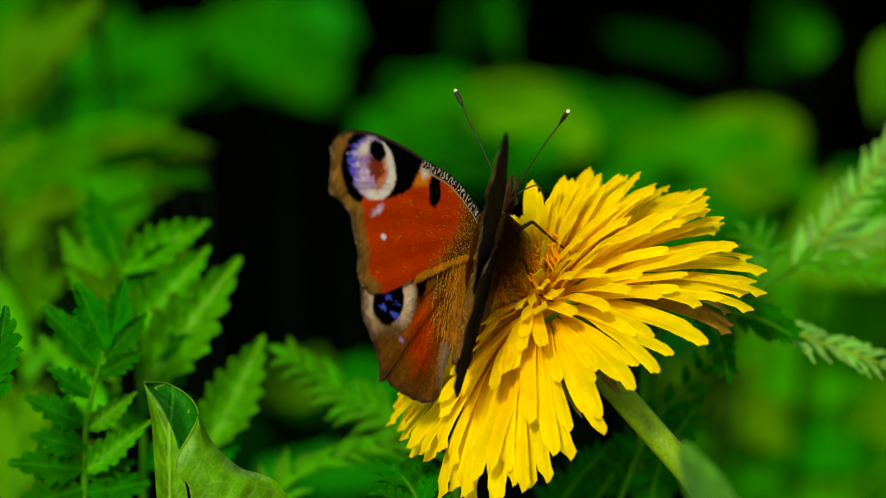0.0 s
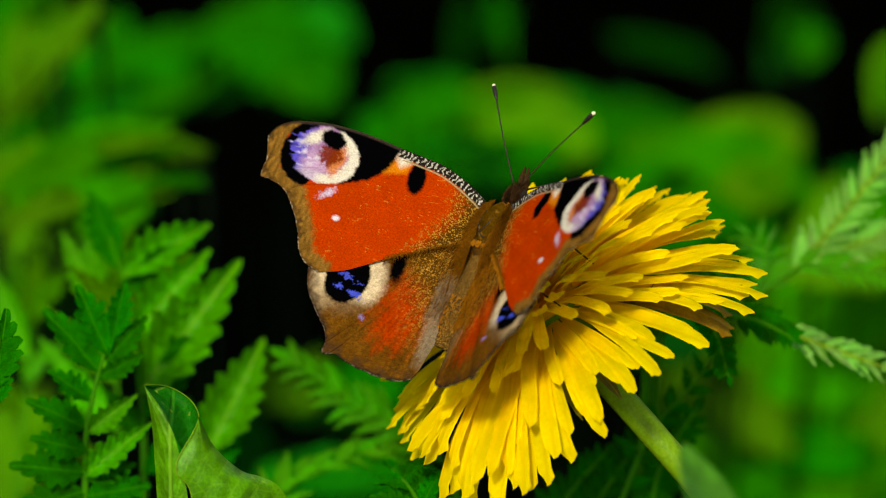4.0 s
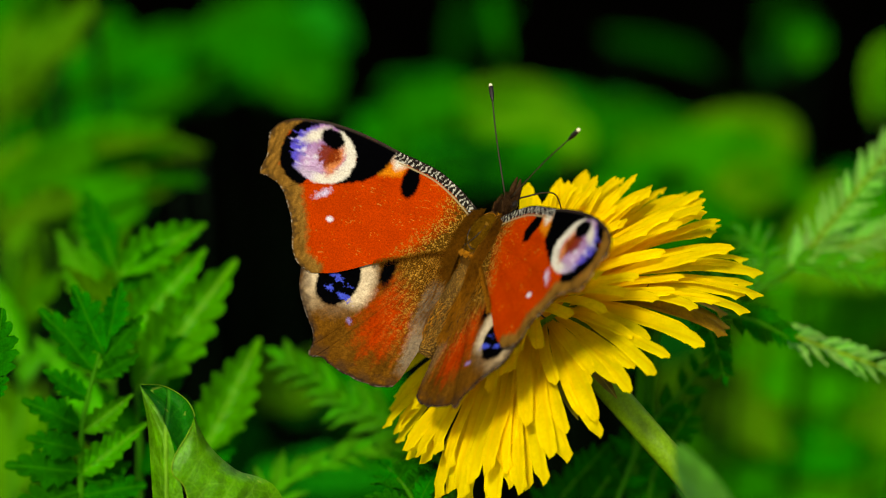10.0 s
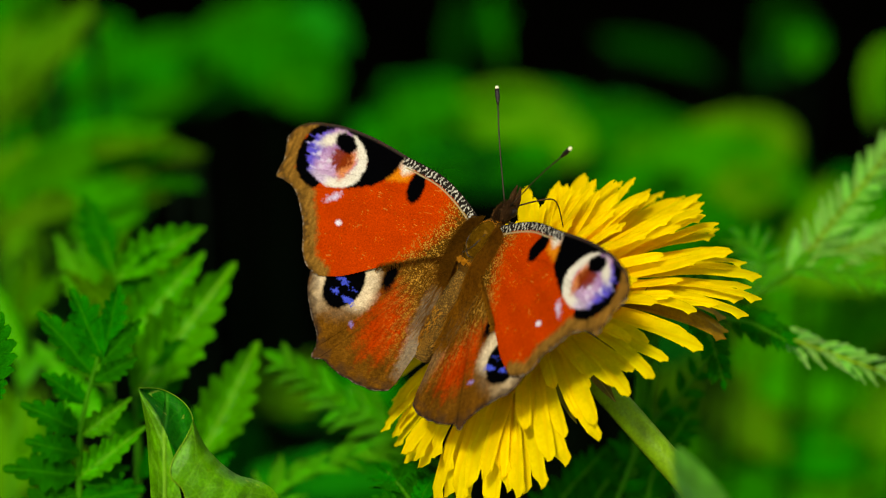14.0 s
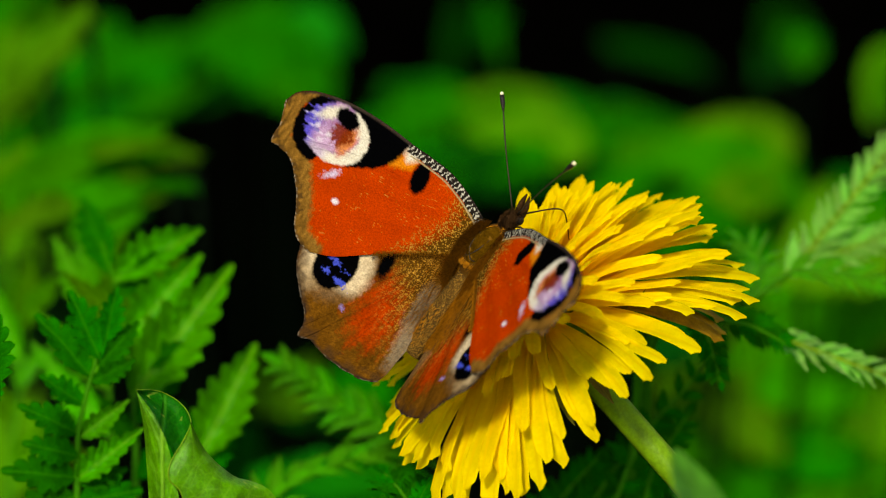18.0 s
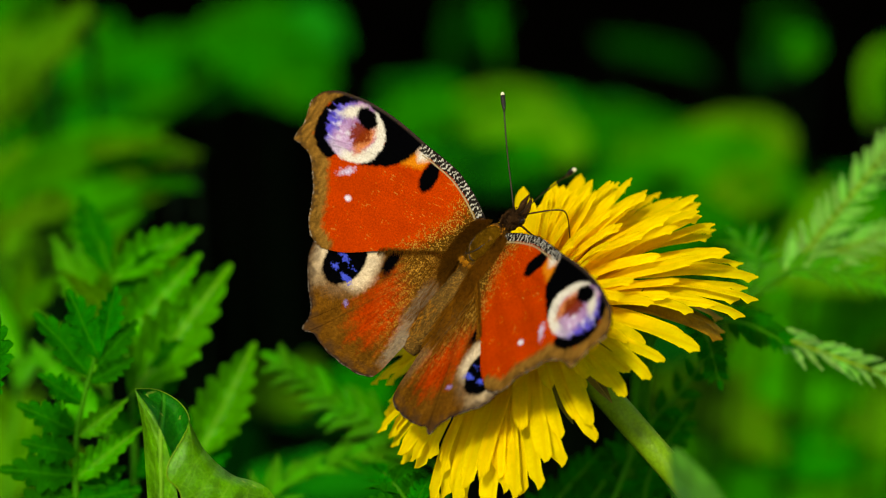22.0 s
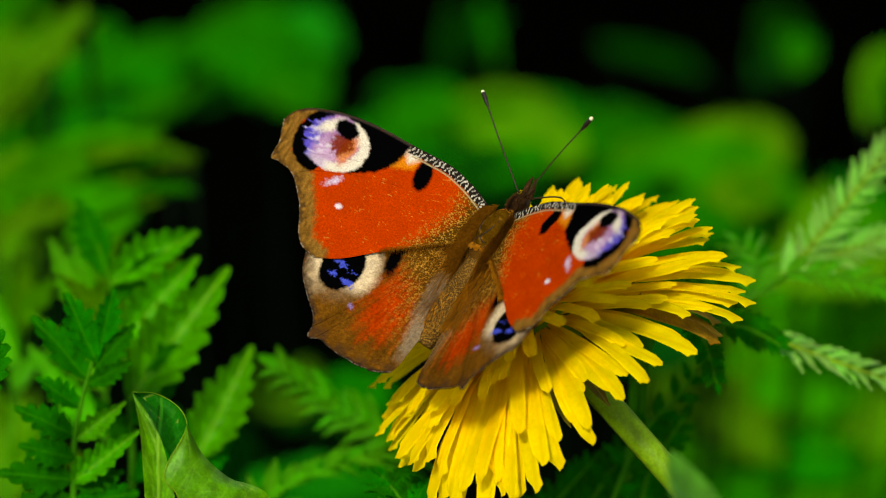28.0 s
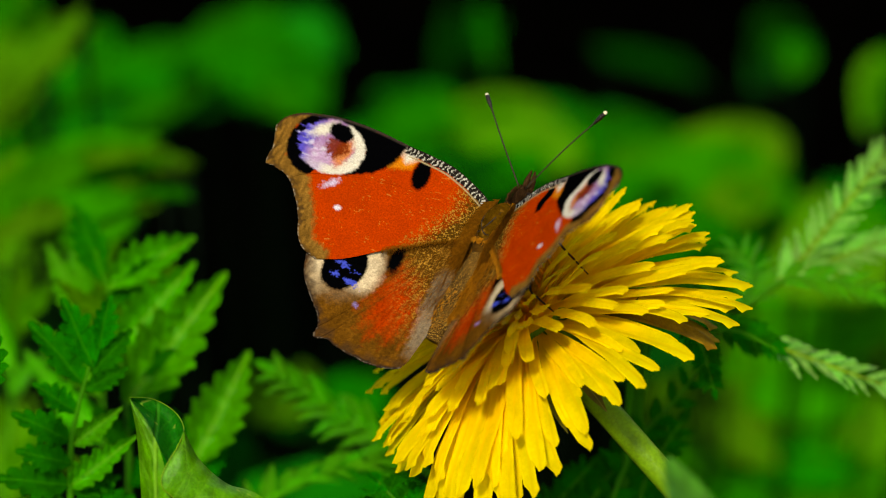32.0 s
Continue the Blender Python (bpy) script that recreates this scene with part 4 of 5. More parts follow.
    col = lay(col, PALE, soft(inside(u, v, ((14.0, 5.9), (12.6, 5.9), (12.3, 4.3), (13.4, 3.4), (14.2, 4.2))) + jit * 0.5, 0.8))
    col = lay(col, BLACK, soft(oval(u, v, 10.8, 2.7, 1.2, 2.2, -10) + jit * 0.3, 0.35))
    # striped front edge
    front = edge_far(u, v, smooth_path(COSTA, 60))
    bars = np.sin(u * 2 * math.pi / 0.64 + v * 4.0 + 5.5 * (mid - 0.5)) + (fine - 0.5) * 1.2
    strip = soft(front - 1.2 + jit * 0.2, 0.15) * (u < 14.2)
    col = lay(col, (0.02, 0.015, 0.012), strip)
    col = lay(col, (0.68, 0.62, 0.48), strip * soft(0.7 - bars, 0.35) * (front > 0.08))
    col = lay(col, (0.45, 0.33, 0.16), soft(np.abs(front - 1.38) - 0.1, 0.12) * (u < 13.5))
    col = lay(col, (0.05, 0.035, 0.025), soft(front - 0.35, 0.3) * (u >= 14.2) * (u < 30))
    # small white spots
    col = lay(col, (0.72, 0.56, 0.72), soft(oval(u, v, 20.95, -3.05, 1.0, 0.42, -38) + jit * 0.7, 0.5))
    col = lay(col, (0.90, 0.80, 0.84), soft(oval(u, v, 18.7, -5.85, 0.44, 0.36) + jit * 0.3, 0.3))
    col = lay(col, (0.05, 0.026, 0.010), 0.75 * soft(np.minimum(rim, tip) - 1.5 * mid * mottle(u, v, 0.9, 46), 0.5))
    return lay(col, (0.50, 0.42, 0.30), 0.6 * soft(rim - 0.14, 0.12) * soft(0.64 - mottle(u, v, 0.22, 75), 0.1))


def hind_colours(u, v, side):
    fine, mid, big = mottle(u, v, 0.16, 11), mottle(u, v, 0.45, 12), mottle(u, v, 2.2, 13)
    jit = (fine - 0.5) * 0.5 + (mid - 0.5) * 0.6
    ray = np.arctan2(u - 1.0, -v)
    col = np.ones(u.shape + (3,)) * np.array((0.155, 0.058, 0.005)) * (0.75 + 0.3 * mottle(ray * 26, np.hypot(u, v) * 0.25, 0.9, 14) + 0.2 * big + 0.3 * (fine - 0.5))[..., None]
    red = inside(u, v, ((7.4, -9.6), (8.9, -13.5), (8.9, -17.3), (7.2, -19.6), (4.2, -19.0), (3.0, -15.1), (4.6, -10.8)))
    col = lay(col, (0.42, 0.036, 0.002), soft(red + jit * 2.2 + 0.5 * np.sin(ray * 60), 3.4))
    for k in range(7):
        a = radians(8 + 11 * k)
        line = np.abs((u - 1.0) * math.cos(a) - (-v - 3.0) * math.sin(a))
        col = lay(col, (0.05, 0.022, 0.004), 0.45 * soft(line - 0.06, 0.14) * soft(9 - np.hypot(u, v), 5))
    near = np.hypot(u, v * 0.8) - 9.0 + jit * 3
    gold = soft(0.62 - 0.75 * mottle(u, v, 0.11, 17) - 0.25 * mottle(u, v, 0.3, 18), 0.08)
    col = lay(col, BROWN, 0.7 * soft(near, 3.0))
    col = lay(col, GOLD, 0.85 * gold * soft(np.hypot(u * 1.35, v * 0.65) - 11.5, 5.0))
    pale = oval(u, v, 14.1, -12.4, 4.6, 5.0, 14) + jit * 0.7
    col = lay(col, (0.84, 0.64, 0.38), soft(pale, 1.5) * soft(7.6 - u + jit, 0.8) * (1 - 0.9 * soft(v + 15.0, 1.6) * soft(u - 16.6, 2.0)))
    col = lay(col, (0.42, 0.28, 0.13), 0.6 * soft(oval(u, v, 17.0, -16.0, 2.0, 2.8, 30) + jit, 1.4))
    col = lay(col, BLACK, soft(oval(u, v, 14.35, -12.6, 2.9, 3.5, 8) + jit * 0.35, 0.35))
    col = lay(col, BLACK, soft(oval(u, v, 8.7, -8.8, 0.95, 2.5, -6) + jit * 0.45, 0.5))
    for cu, cv, ru, rv in ((14.6, -12.3, 2.0, 0.5), (15.0, -13.8, 0.8, 0.6), (12.3, -14.4, 1.3, 0.5)):
        col = lay(col, (0.06, 0.09, 0.62), soft(oval(u, v, cu, cv, ru * 0.66, rv * 0.58, 12) + jit * 0.8, 0.2))
    col = lay(col, (0.35, 0.28, 0.7), 0.6 * soft(oval(u, v, 10.4, -17.0, 0.42, 0.2, 30) + jit * 0.5, 0.25))
    # pale inner fold; the right wing's is dimmed, its shade put into the colour
    fold = soft(u - 2.3 - 0.5 * np.sin(v * 0.4) + jit, 0.9) * soft(v + 8.5 + jit, 3.0) * soft(-20.0 - v + jit, 3.0)
    col = lay(col, (0.30, 0.235, 0.15), (0.8 if side < 0 else 0.2) * fold * (0.6 + 0.4 * mottle(u * 3, v * 0.5, 0.6, 47)))
    rim = edge_far(u, v, smooth_path(HIND_TERMEN, 60))
    col *= (0.66 + 0.42 * mottle(u, v, 0.28, 71) + 0.30 * mottle(ray * 40, np.hypot(u, v) * 0.3, 0.8, 72))[..., None]
    col = lay(col, (0.045, 0.026, 0.014), 0.6 * soft(rim - 1.7 * mottle(u, v, 0.8, 73), 1.0))
    col = lay(col, (0.030, 0.018, 0.012), 0.9 * soft(rim - 0.9 * mid * mottle(u, v, 1.1, 45), 0.3))
    return lay(col, (0.50, 0.42, 0.30), 0.25 * soft(rim - 0.14, 0.12) * soft(0.62 - mottle(u, v, 0.22, 74), 0.1))


def wing(name, costa, termen, dorsum, colours, side, parent, drop, droop, label):
    """A wing as one thin closed sheet: a patch between its edges, cambered, with raised veins; scales above, dark below."""
    ns, nt = 270, 190
    c, d = smooth_path(costa, ns), smooth_path(dorsum, ns)
    e = smooth_path(termen, nt)
    r = np.random.RandomState(4)
    e[1:-1] += r.uniform(-0.06, 0.06, (nt - 1, 2)) + 0.10 * np.sin(np.arange(1, nt) * 0.36)[:, None] * np.array((0.6, 0.6))
    b = np.linspace(c[0], d[0], nt + 1)
    s, t = np.linspace(0, 1, ns + 1)[:, None, None], np.linspace(0, 1, nt + 1)[None, :, None]
    p = (1 - t) * c[:, None] + t * d[:, None] + (1 - s) * b[None] + s * e[None]
    p -= (1 - s) * (1 - t) * c[0] + s * (1 - t) * c[-1] + (1 - s) * t * d[0] + s * t * d[-1]
    u, v = p[..., 0], p[..., 1]
    sv, tv = np.linspace(0, 1, ns + 1)[:, None], np.linspace(0, 1, nt + 1)[None, :]
    z = 0.5 * np.sin(math.pi * tv) * sv - droop * sv ** 2.5 * tv + 0.10 * np.sin(math.pi * 9 * tv) * np.clip(sv * 2, 0, 1) - drop
    col = colours(u, v, side) * np.random.RandomState(8).uniform(0.84, 1.16, u.shape)[..., None]
    top = np.stack([side * u, v, z], -1).reshape(-1, 3) * MM
    low = top - np.array((0, 0, 0.07 * MM))
    k, n = nt + 1, top.shape[0]
    i, j = np.meshgrid(np.arange(ns), np.arange(nt), indexing="ij")
    a = (i * k + j).ravel()
    quad = np.stack([a, a + k, a + k + 1, a + 1], 1)
    if side > 0:
        quad = quad[:, ::-1]
    loop = np.concatenate([np.arange(k), np.arange(1, ns + 1) * k + nt, ns * k + np.arange(nt - 1, -1, -1), np.arange(ns - 1, 0, -1) * k])
    rim = np.stack([loop, np.roll(loop, -1), np.roll(loop, -1) + n, loop + n], 1)
    if side > 0:
        rim = rim[:, ::-1]
    faces = np.concatenate([quad[:, ::-1], quad + n, rim])
    me = bpy.data.meshes.new(name)
    me.vertices.add(2 * n)
    me.vertices.foreach_set("co", np.concatenate([top, low]).ravel())
    me.loops.add(faces.size)
    me.loops.foreach_set("vertex_index", faces.ravel().astype(np.int32))
    me.polygons.add(len(faces))
    me.polygons.foreach_set("loop_start", np.arange(0, faces.size, 4, dtype=np.int32))
    me.polygons.foreach_set("use_smooth", np.ones(len(faces), bool))
    slot = np.zeros(len(faces), np.int32)
    slot[len(quad):2 * len(quad)] = 1
    me.materials.append(SCALES)
    me.materials.append(UNDER)
    me.polygons.foreach_set("material_index", slot)
    me.update(calc_edges=True)
    layer = me.color_attributes.new("scales", "FLOAT_COLOR", "POINT")
    flat = np.concatenate([col.reshape(-1, 3)] * 2)
    layer.data.foreach_set("color", np.concatenate([flat, np.ones((2 * n, 1))], 1).astype(np.float32).ravel())
    me.validate()
    ob = new(name, me)
    ob.parent = parent
    return tagged(ob, label)


def hairs(bm, centre, radii, count, length, flow, seed, top_only=False, bald=False):
    """Fine hairs on an ellipsoid, combed along flow."""
    r = random.Random(seed)
    for k in range(count):
        d = Vector((r.gauss(0, 1), r.gauss(0, 1), r.gauss(0, 1))).normalized()
        if top_only and d.z < -0.2:
            d.z = -d.z
        if bald and abs(d.x) < 0.68 and abs(d.y - 0.1) < 0.6 and d.z > 0:
            continue
        if bald and d.y < -0.6 and d.z > 0.1:
            continue
        q = Vector(centre) + Vector((d.x * radii[0], d.y * radii[1], d.z * radii[2]))
        t = (d * 0.4 + Vector(flow) + Vector((r.uniform(-0.18, 0.18), r.uniform(-0.2, 0.2), r.uniform(-0.15, 0.15)))).normalized()
        size = length * r.uniform(0.5, 1.3)
        w = t.cross(d + Vector((0.01, 0.02, 0.03))).normalized() * 0.016 * MM
        a, b = bm.verts.new(q - w), bm.verts.new(q + w)
        m = bm.verts.new(q + t * size * 0.6 + w * 0.7)
        e = bm.verts.new(q + t * size - d * size * 0.25)
        bm.faces.new((a, b, m))
        bm.faces.new((a, m, e))


TRUNK = pose(0.9 * MM, 0, 0, 0, 0, -4.5)


def build_butterfly():
    ob = thing("butterfly", Matrix(), "peacock butterfly with red eyespotted wings resting on the dandelion", "butterfly")
    M = MM
    wings = []
    for side, word in ((-1, "left"), (1, "right")):
        fore = wing("forewing", COSTA, TERMEN, DORSUM, fore_colours, side, ob, 0.0, 0.3, "rust-red forewing with a violet and cream eyespot")
        hind = wing("hindwing", HIND_COSTA, HIND_TERMEN, HIND_DORSUM, hind_colours, side, ob, 0.85, -0.3, "brown hindwing with a blue and black eyespot")
        bm = bmesh.new()
        r = random.Random(60 + side)
        for k in range(700):
            u, v = abs(r.gauss(0, 2.2)) - 0.4, r.uniform(-13.5, -2.5)
            q = Vector((side * u, v, -0.5)) * M
            t = Vector((side * r.uniform(-0.15, 0.4), -1, r.uniform(0.02, 0.3))) * r.uniform(1.0, 2.6) * M
            w = Vector((0.016 * M, 0, 0))
            bm.faces.new([bm.verts.new(c) for c in (q - w, q + w, q + t * 0.6 + w * 0.6, q + t - Vector((0, 0, 0.15 * M)))])
        part("fur", bm, FUR_HAIR, hind)
        # a soft fringe along the inner half of the forewing's rear edge
        bm = bmesh.new()
        line = smooth_path(DORSUM, 60)
        for k in range(600):
            u, v = line[r.randrange(4, 36)] + np.array((r.uniform(-0.2, 0.2), r.uniform(-0.1, 0.5)))
            q = Vector((side * u, v, 0.06)) * M
            t = Vector((side * r.uniform(-0.7, 0.1), -1, r.uniform(-0.35, 0.1))) * r.uniform(0.4, 0.95) * M
            w = Vector((0.018 * M, 0.010 * M, 0))
            bm.faces.new([bm.verts.new(c) for c in (q - w, q + w, q + t * 0.6 + w * 0.6, q + t - Vector((0, 0, 0.2 * M)))])
        part("fringe", bm, FUR_HAIR, fore, "golden-brown hair fringe")
        wings.append((fore, hind))
    bm = bmesh.new()
    ball(bm, (0, -0.6 * M, -0.2 * M), (2.8 * M, 4.3 * M, 1.75 * M))
    thorax = part("thorax", bm, FUR, ob, "furry brown thorax")
    thorax.matrix_basis = TRUNK
    bm = bmesh.new()
    hairs(bm, (0, -0.6 * M, -0.2 * M), (2.6 * M, 4.3 * M, 1.75 * M), 5200, 0.8 * M, (0, -1.0, 0.0), 1, True, True)
    r = random.Random(31)
    for k in range(15000):
        sgn = r.choice((-1, 1))
        q = Vector((sgn * (1.2 + abs(r.gauss(0, 1.6))), r.gauss(-0.8, 2.6), 0)) * M
        if q.y / M > 4.0 - 0.6 * abs(q.x) / M:
            continue
        q.z = (1.95 - 0.45 * abs(q.x) / M - 0.03 * (q.y / M) ** 2) * M
        t = Vector((sgn * r.uniform(0.0, 1.3), -1.0 + r.uniform(-0.3, 0.7), r.uniform(-0.30, 0.15))) * r.uniform(0.5, 2.2) * M
        w = Vector((0.014 * M, 0.008 * M, 0))
        bm.faces.new([bm.verts.new(c) for c in (q - w, q + w, q + t * 0.6 + w * 0.6 + Vector((0, 0, 0.08 * M)), q + t - Vector((0, 0, 0.1 * M)))])
    part("fur", bm, FUR_HAIR, thorax)
    bm = bmesh.new()
    ball(bm, (0, -0.1 * M, 0.5 * M), (1.8 * M, 3.1 * M, 1.85 * M))
    part("scutum", bm, SCUTUM, thorax, "smooth dark brown back plate")
    for line in (((-1.0, 1.2), (-0.7, -0.8), (0.0, -1.9)), ((1.0, 1.2), (0.7, -0.8), (0.0, -1.9)), ((0.0, -1.9), (0.5, -2.3), (1.0, -2.2)), ((0.0, -1.9), (-0.5, -2.3), (-1.0, -2.2))):
        bm = bmesh.new()
        on = lambda x, y: Vector((x, y, 0.5 + 1.85 * math.sqrt(max(0.05, 1 - (x / 1.8) ** 2 - ((y + 0.1) / 3.1) ** 2)))) * M
        tube(bm, [on(*q) for q in line], (0.05 * M, 0.10 * M, 0.06 * M), 6, 12)
        part("suture", bm, DARK, thorax, "dark groove in the back plate")
    bm = bmesh.new()
    rings = [(1.15 + 0.75 * math.sin(math.pi * min(1, 0.25 + s * 0.72))) * (1 - 0.07 * (k % 4 == 0)) * M for k, s in enumerate(np.linspace(0, 1, 33))]
    tube(bm, [(0, -3.5 * M, -1.2 * M), (0, -8.0 * M, -1.5 * M), (0, -12.5 * M, -1.8 * M), (0, -17.0 * M, -2.2 * M)], rings, 18, 32)
    abdomen = part("abdomen", bm, ABDOMEN, ob, "ringed dark brown abdomen")
    abdomen.matrix_basis = TRUNK
    bm = bmesh.new()
    hairs(bm, (0, -10.0 * M, -1.6 * M), (1.8 * M, 6.6 * M, 1.7 * M), 700, 0.55 * M, (0, -1.4, 0.0), 7, True)
    part("fur", bm, FUR_HAIR, abdomen)
    bm = bmesh.new()
    ball(bm, (0, 4.7 * M, -0.5 * M), (0.95 * M, 1.7 * M, 1.0 * M))
    head = part("head", bm, HEAD_FUR, ob, "small dark furry head")
    head.matrix_basis = TRUNK
    bm = bmesh.new()
    hairs(bm, (0, 4.4 * M, -0.4 * M), (1.0 * M, 1.7 * M, 1.0 * M), 900, 0.8 * M, (0, 0.3, 0.3), 9, True)
    part("fur", bm, HEAD_FUR, head)
    for sgn in (-1, 1):
        bm = bmesh.new()
        ball(bm, (sgn * 0.68 * M, 5.3 * M, -0.7 * M), (0.5 * M, 0.7 * M, 0.7 * M), None, 16, 10)
        part("eye", bm, DARK, head, "glossy dark eye")
        bm = bmesh.new()
        tube(bm, [(sgn * 0.45 * M, 5.9 * M, -0.9 * M), (sgn * 0.5 * M, 7.2 * M, -0.3 * M), (sgn * 0.3 * M, 8.6 * M, 0.3 * M)], (0.40 * M, 0.40 * M, 0.10 * M), 8, 8)
        part("palp", bm, HEAD_FUR, head)
    bm = bmesh.new()
    tube(bm, [(0, 6.2 * M, -1.4 * M), (0.3 * M, 7.9 * M, -3.4 * M), (0.6 * M, 9.1 * M, -5.0 * M), (0.75 * M, 9.5 * M, -6.3 * M), (0.9 * M, 8.9 * M, -7.8 * M), (1.0 * M, 6.8 * M, -11.0 * M)], (0.12 * M, 0.10 * M, 0.09 * M, 0.07 * M), 6, 48)
    part("proboscis", bm, LEG, ob, "thin bent proboscis").matrix_basis = TRUNK
    feelers = []
    for sgn in (-1, 1):
        root = Vector((sgn * 0.6 * M, 5.9 * M, 0.3 * M))
        bm = bmesh.new()
        tube(bm, [(0, 0, 0), (0, 7.5 * M, 0.25 * M), (0, 13.2 * M, 0)], (0.11 * M, 0.09 * M, 0.10 * M), 6, 14)
        stalk = part("antenna", bm, FEELER, ob, "thin dark antenna")
        stalk.matrix_basis = Matrix.Translation(TRUNK @ root)
        bm = bmesh.new()
        tube(bm, [(0, 12.6 * M, 0), (0, 13.6 * M, 0), (0, 14.7 * M, 0)], (0.13 * M, 0.31 * M, 0.29 * M), 8, 8)
        part("club", bm, DARK, stalk)
        bm = bmesh.new()
        ball(bm, (0, 14.8 * M, 0), (0.25 * M, 0.3 * M, 0.25 * M), None, 10, 8)
        part("tip", bm, CREAM, stalk, "cream antenna tip")
        feelers.append(stalk)
    # four walking legs: hip, knee, ankle, foot
    for hip, knee, ankle, foot in (
            ((1.5, 1.5, -2.0), (3.2, 3.7, -2.6), (5.0, 2.9, -7.3), (7.0, 2.4, -11.6)), ((1.5, -1.4, -2.0), (3.2, -1.3, -3.8), (5.0, -4.4, -6.8), (7.6, -4.8, -9.6)),
            ((-1.5, 1.5, -2.0), (-3.2, 3.2, -3.0), (-3.6, 4.0, -7.4), (-3.4, 3.6, -12.4)), ((-1.5, -1.4, -2.0), (-3.0, -2.2, -3.6), (-3.0, -4.4, -7.0), (-2.4, -5.6, -10.2))):
        bm = bmesh.new()
        for a, b, r0, r1 in ((hip, knee, 0.34, 0.24), (knee, ankle, 0.22, 0.15), (ankle, foot, 0.15, 0.09)):
            tube(bm, [Vector(a) * M, (Vector(a) + Vector(b)) * 0.5 * M + Vector((0, 0, 0.12 * M)), Vector(b) * M], (r0 * M, r1 * M), 7, 6)
        part("leg", bm, LEG, ob, "thin brown leg").matrix_basis = TRUNK
    return ob, wings, feelers


butterfly, ((fore_left, hind_left), (fore_right, hind_right)), (feeler_left, feeler_right) = build_butterfly()


# ---- all that moves ----
def flap(side, degrees, swivel):
    """A wing on its hinge, raised by so many degrees and swung forward in its own plane by swivel."""
    return pose(side * 1.08 * MM, 0, 0, 0, -side * degrees, 0) @ pose(0, 0, 0, 0, 0, side * swivel)


def point(side, x, y, z):
    """A feeler rooted on the head that points towards x, y, z."""
    return Matrix.Translation(TRUNK @ Vector((side * 0.6 * MM, 5.9 * MM, 0.3 * MM))) @ Vector((x, y, z)).to_track_quat("Y", "Z").to_matrix().to_4x4()


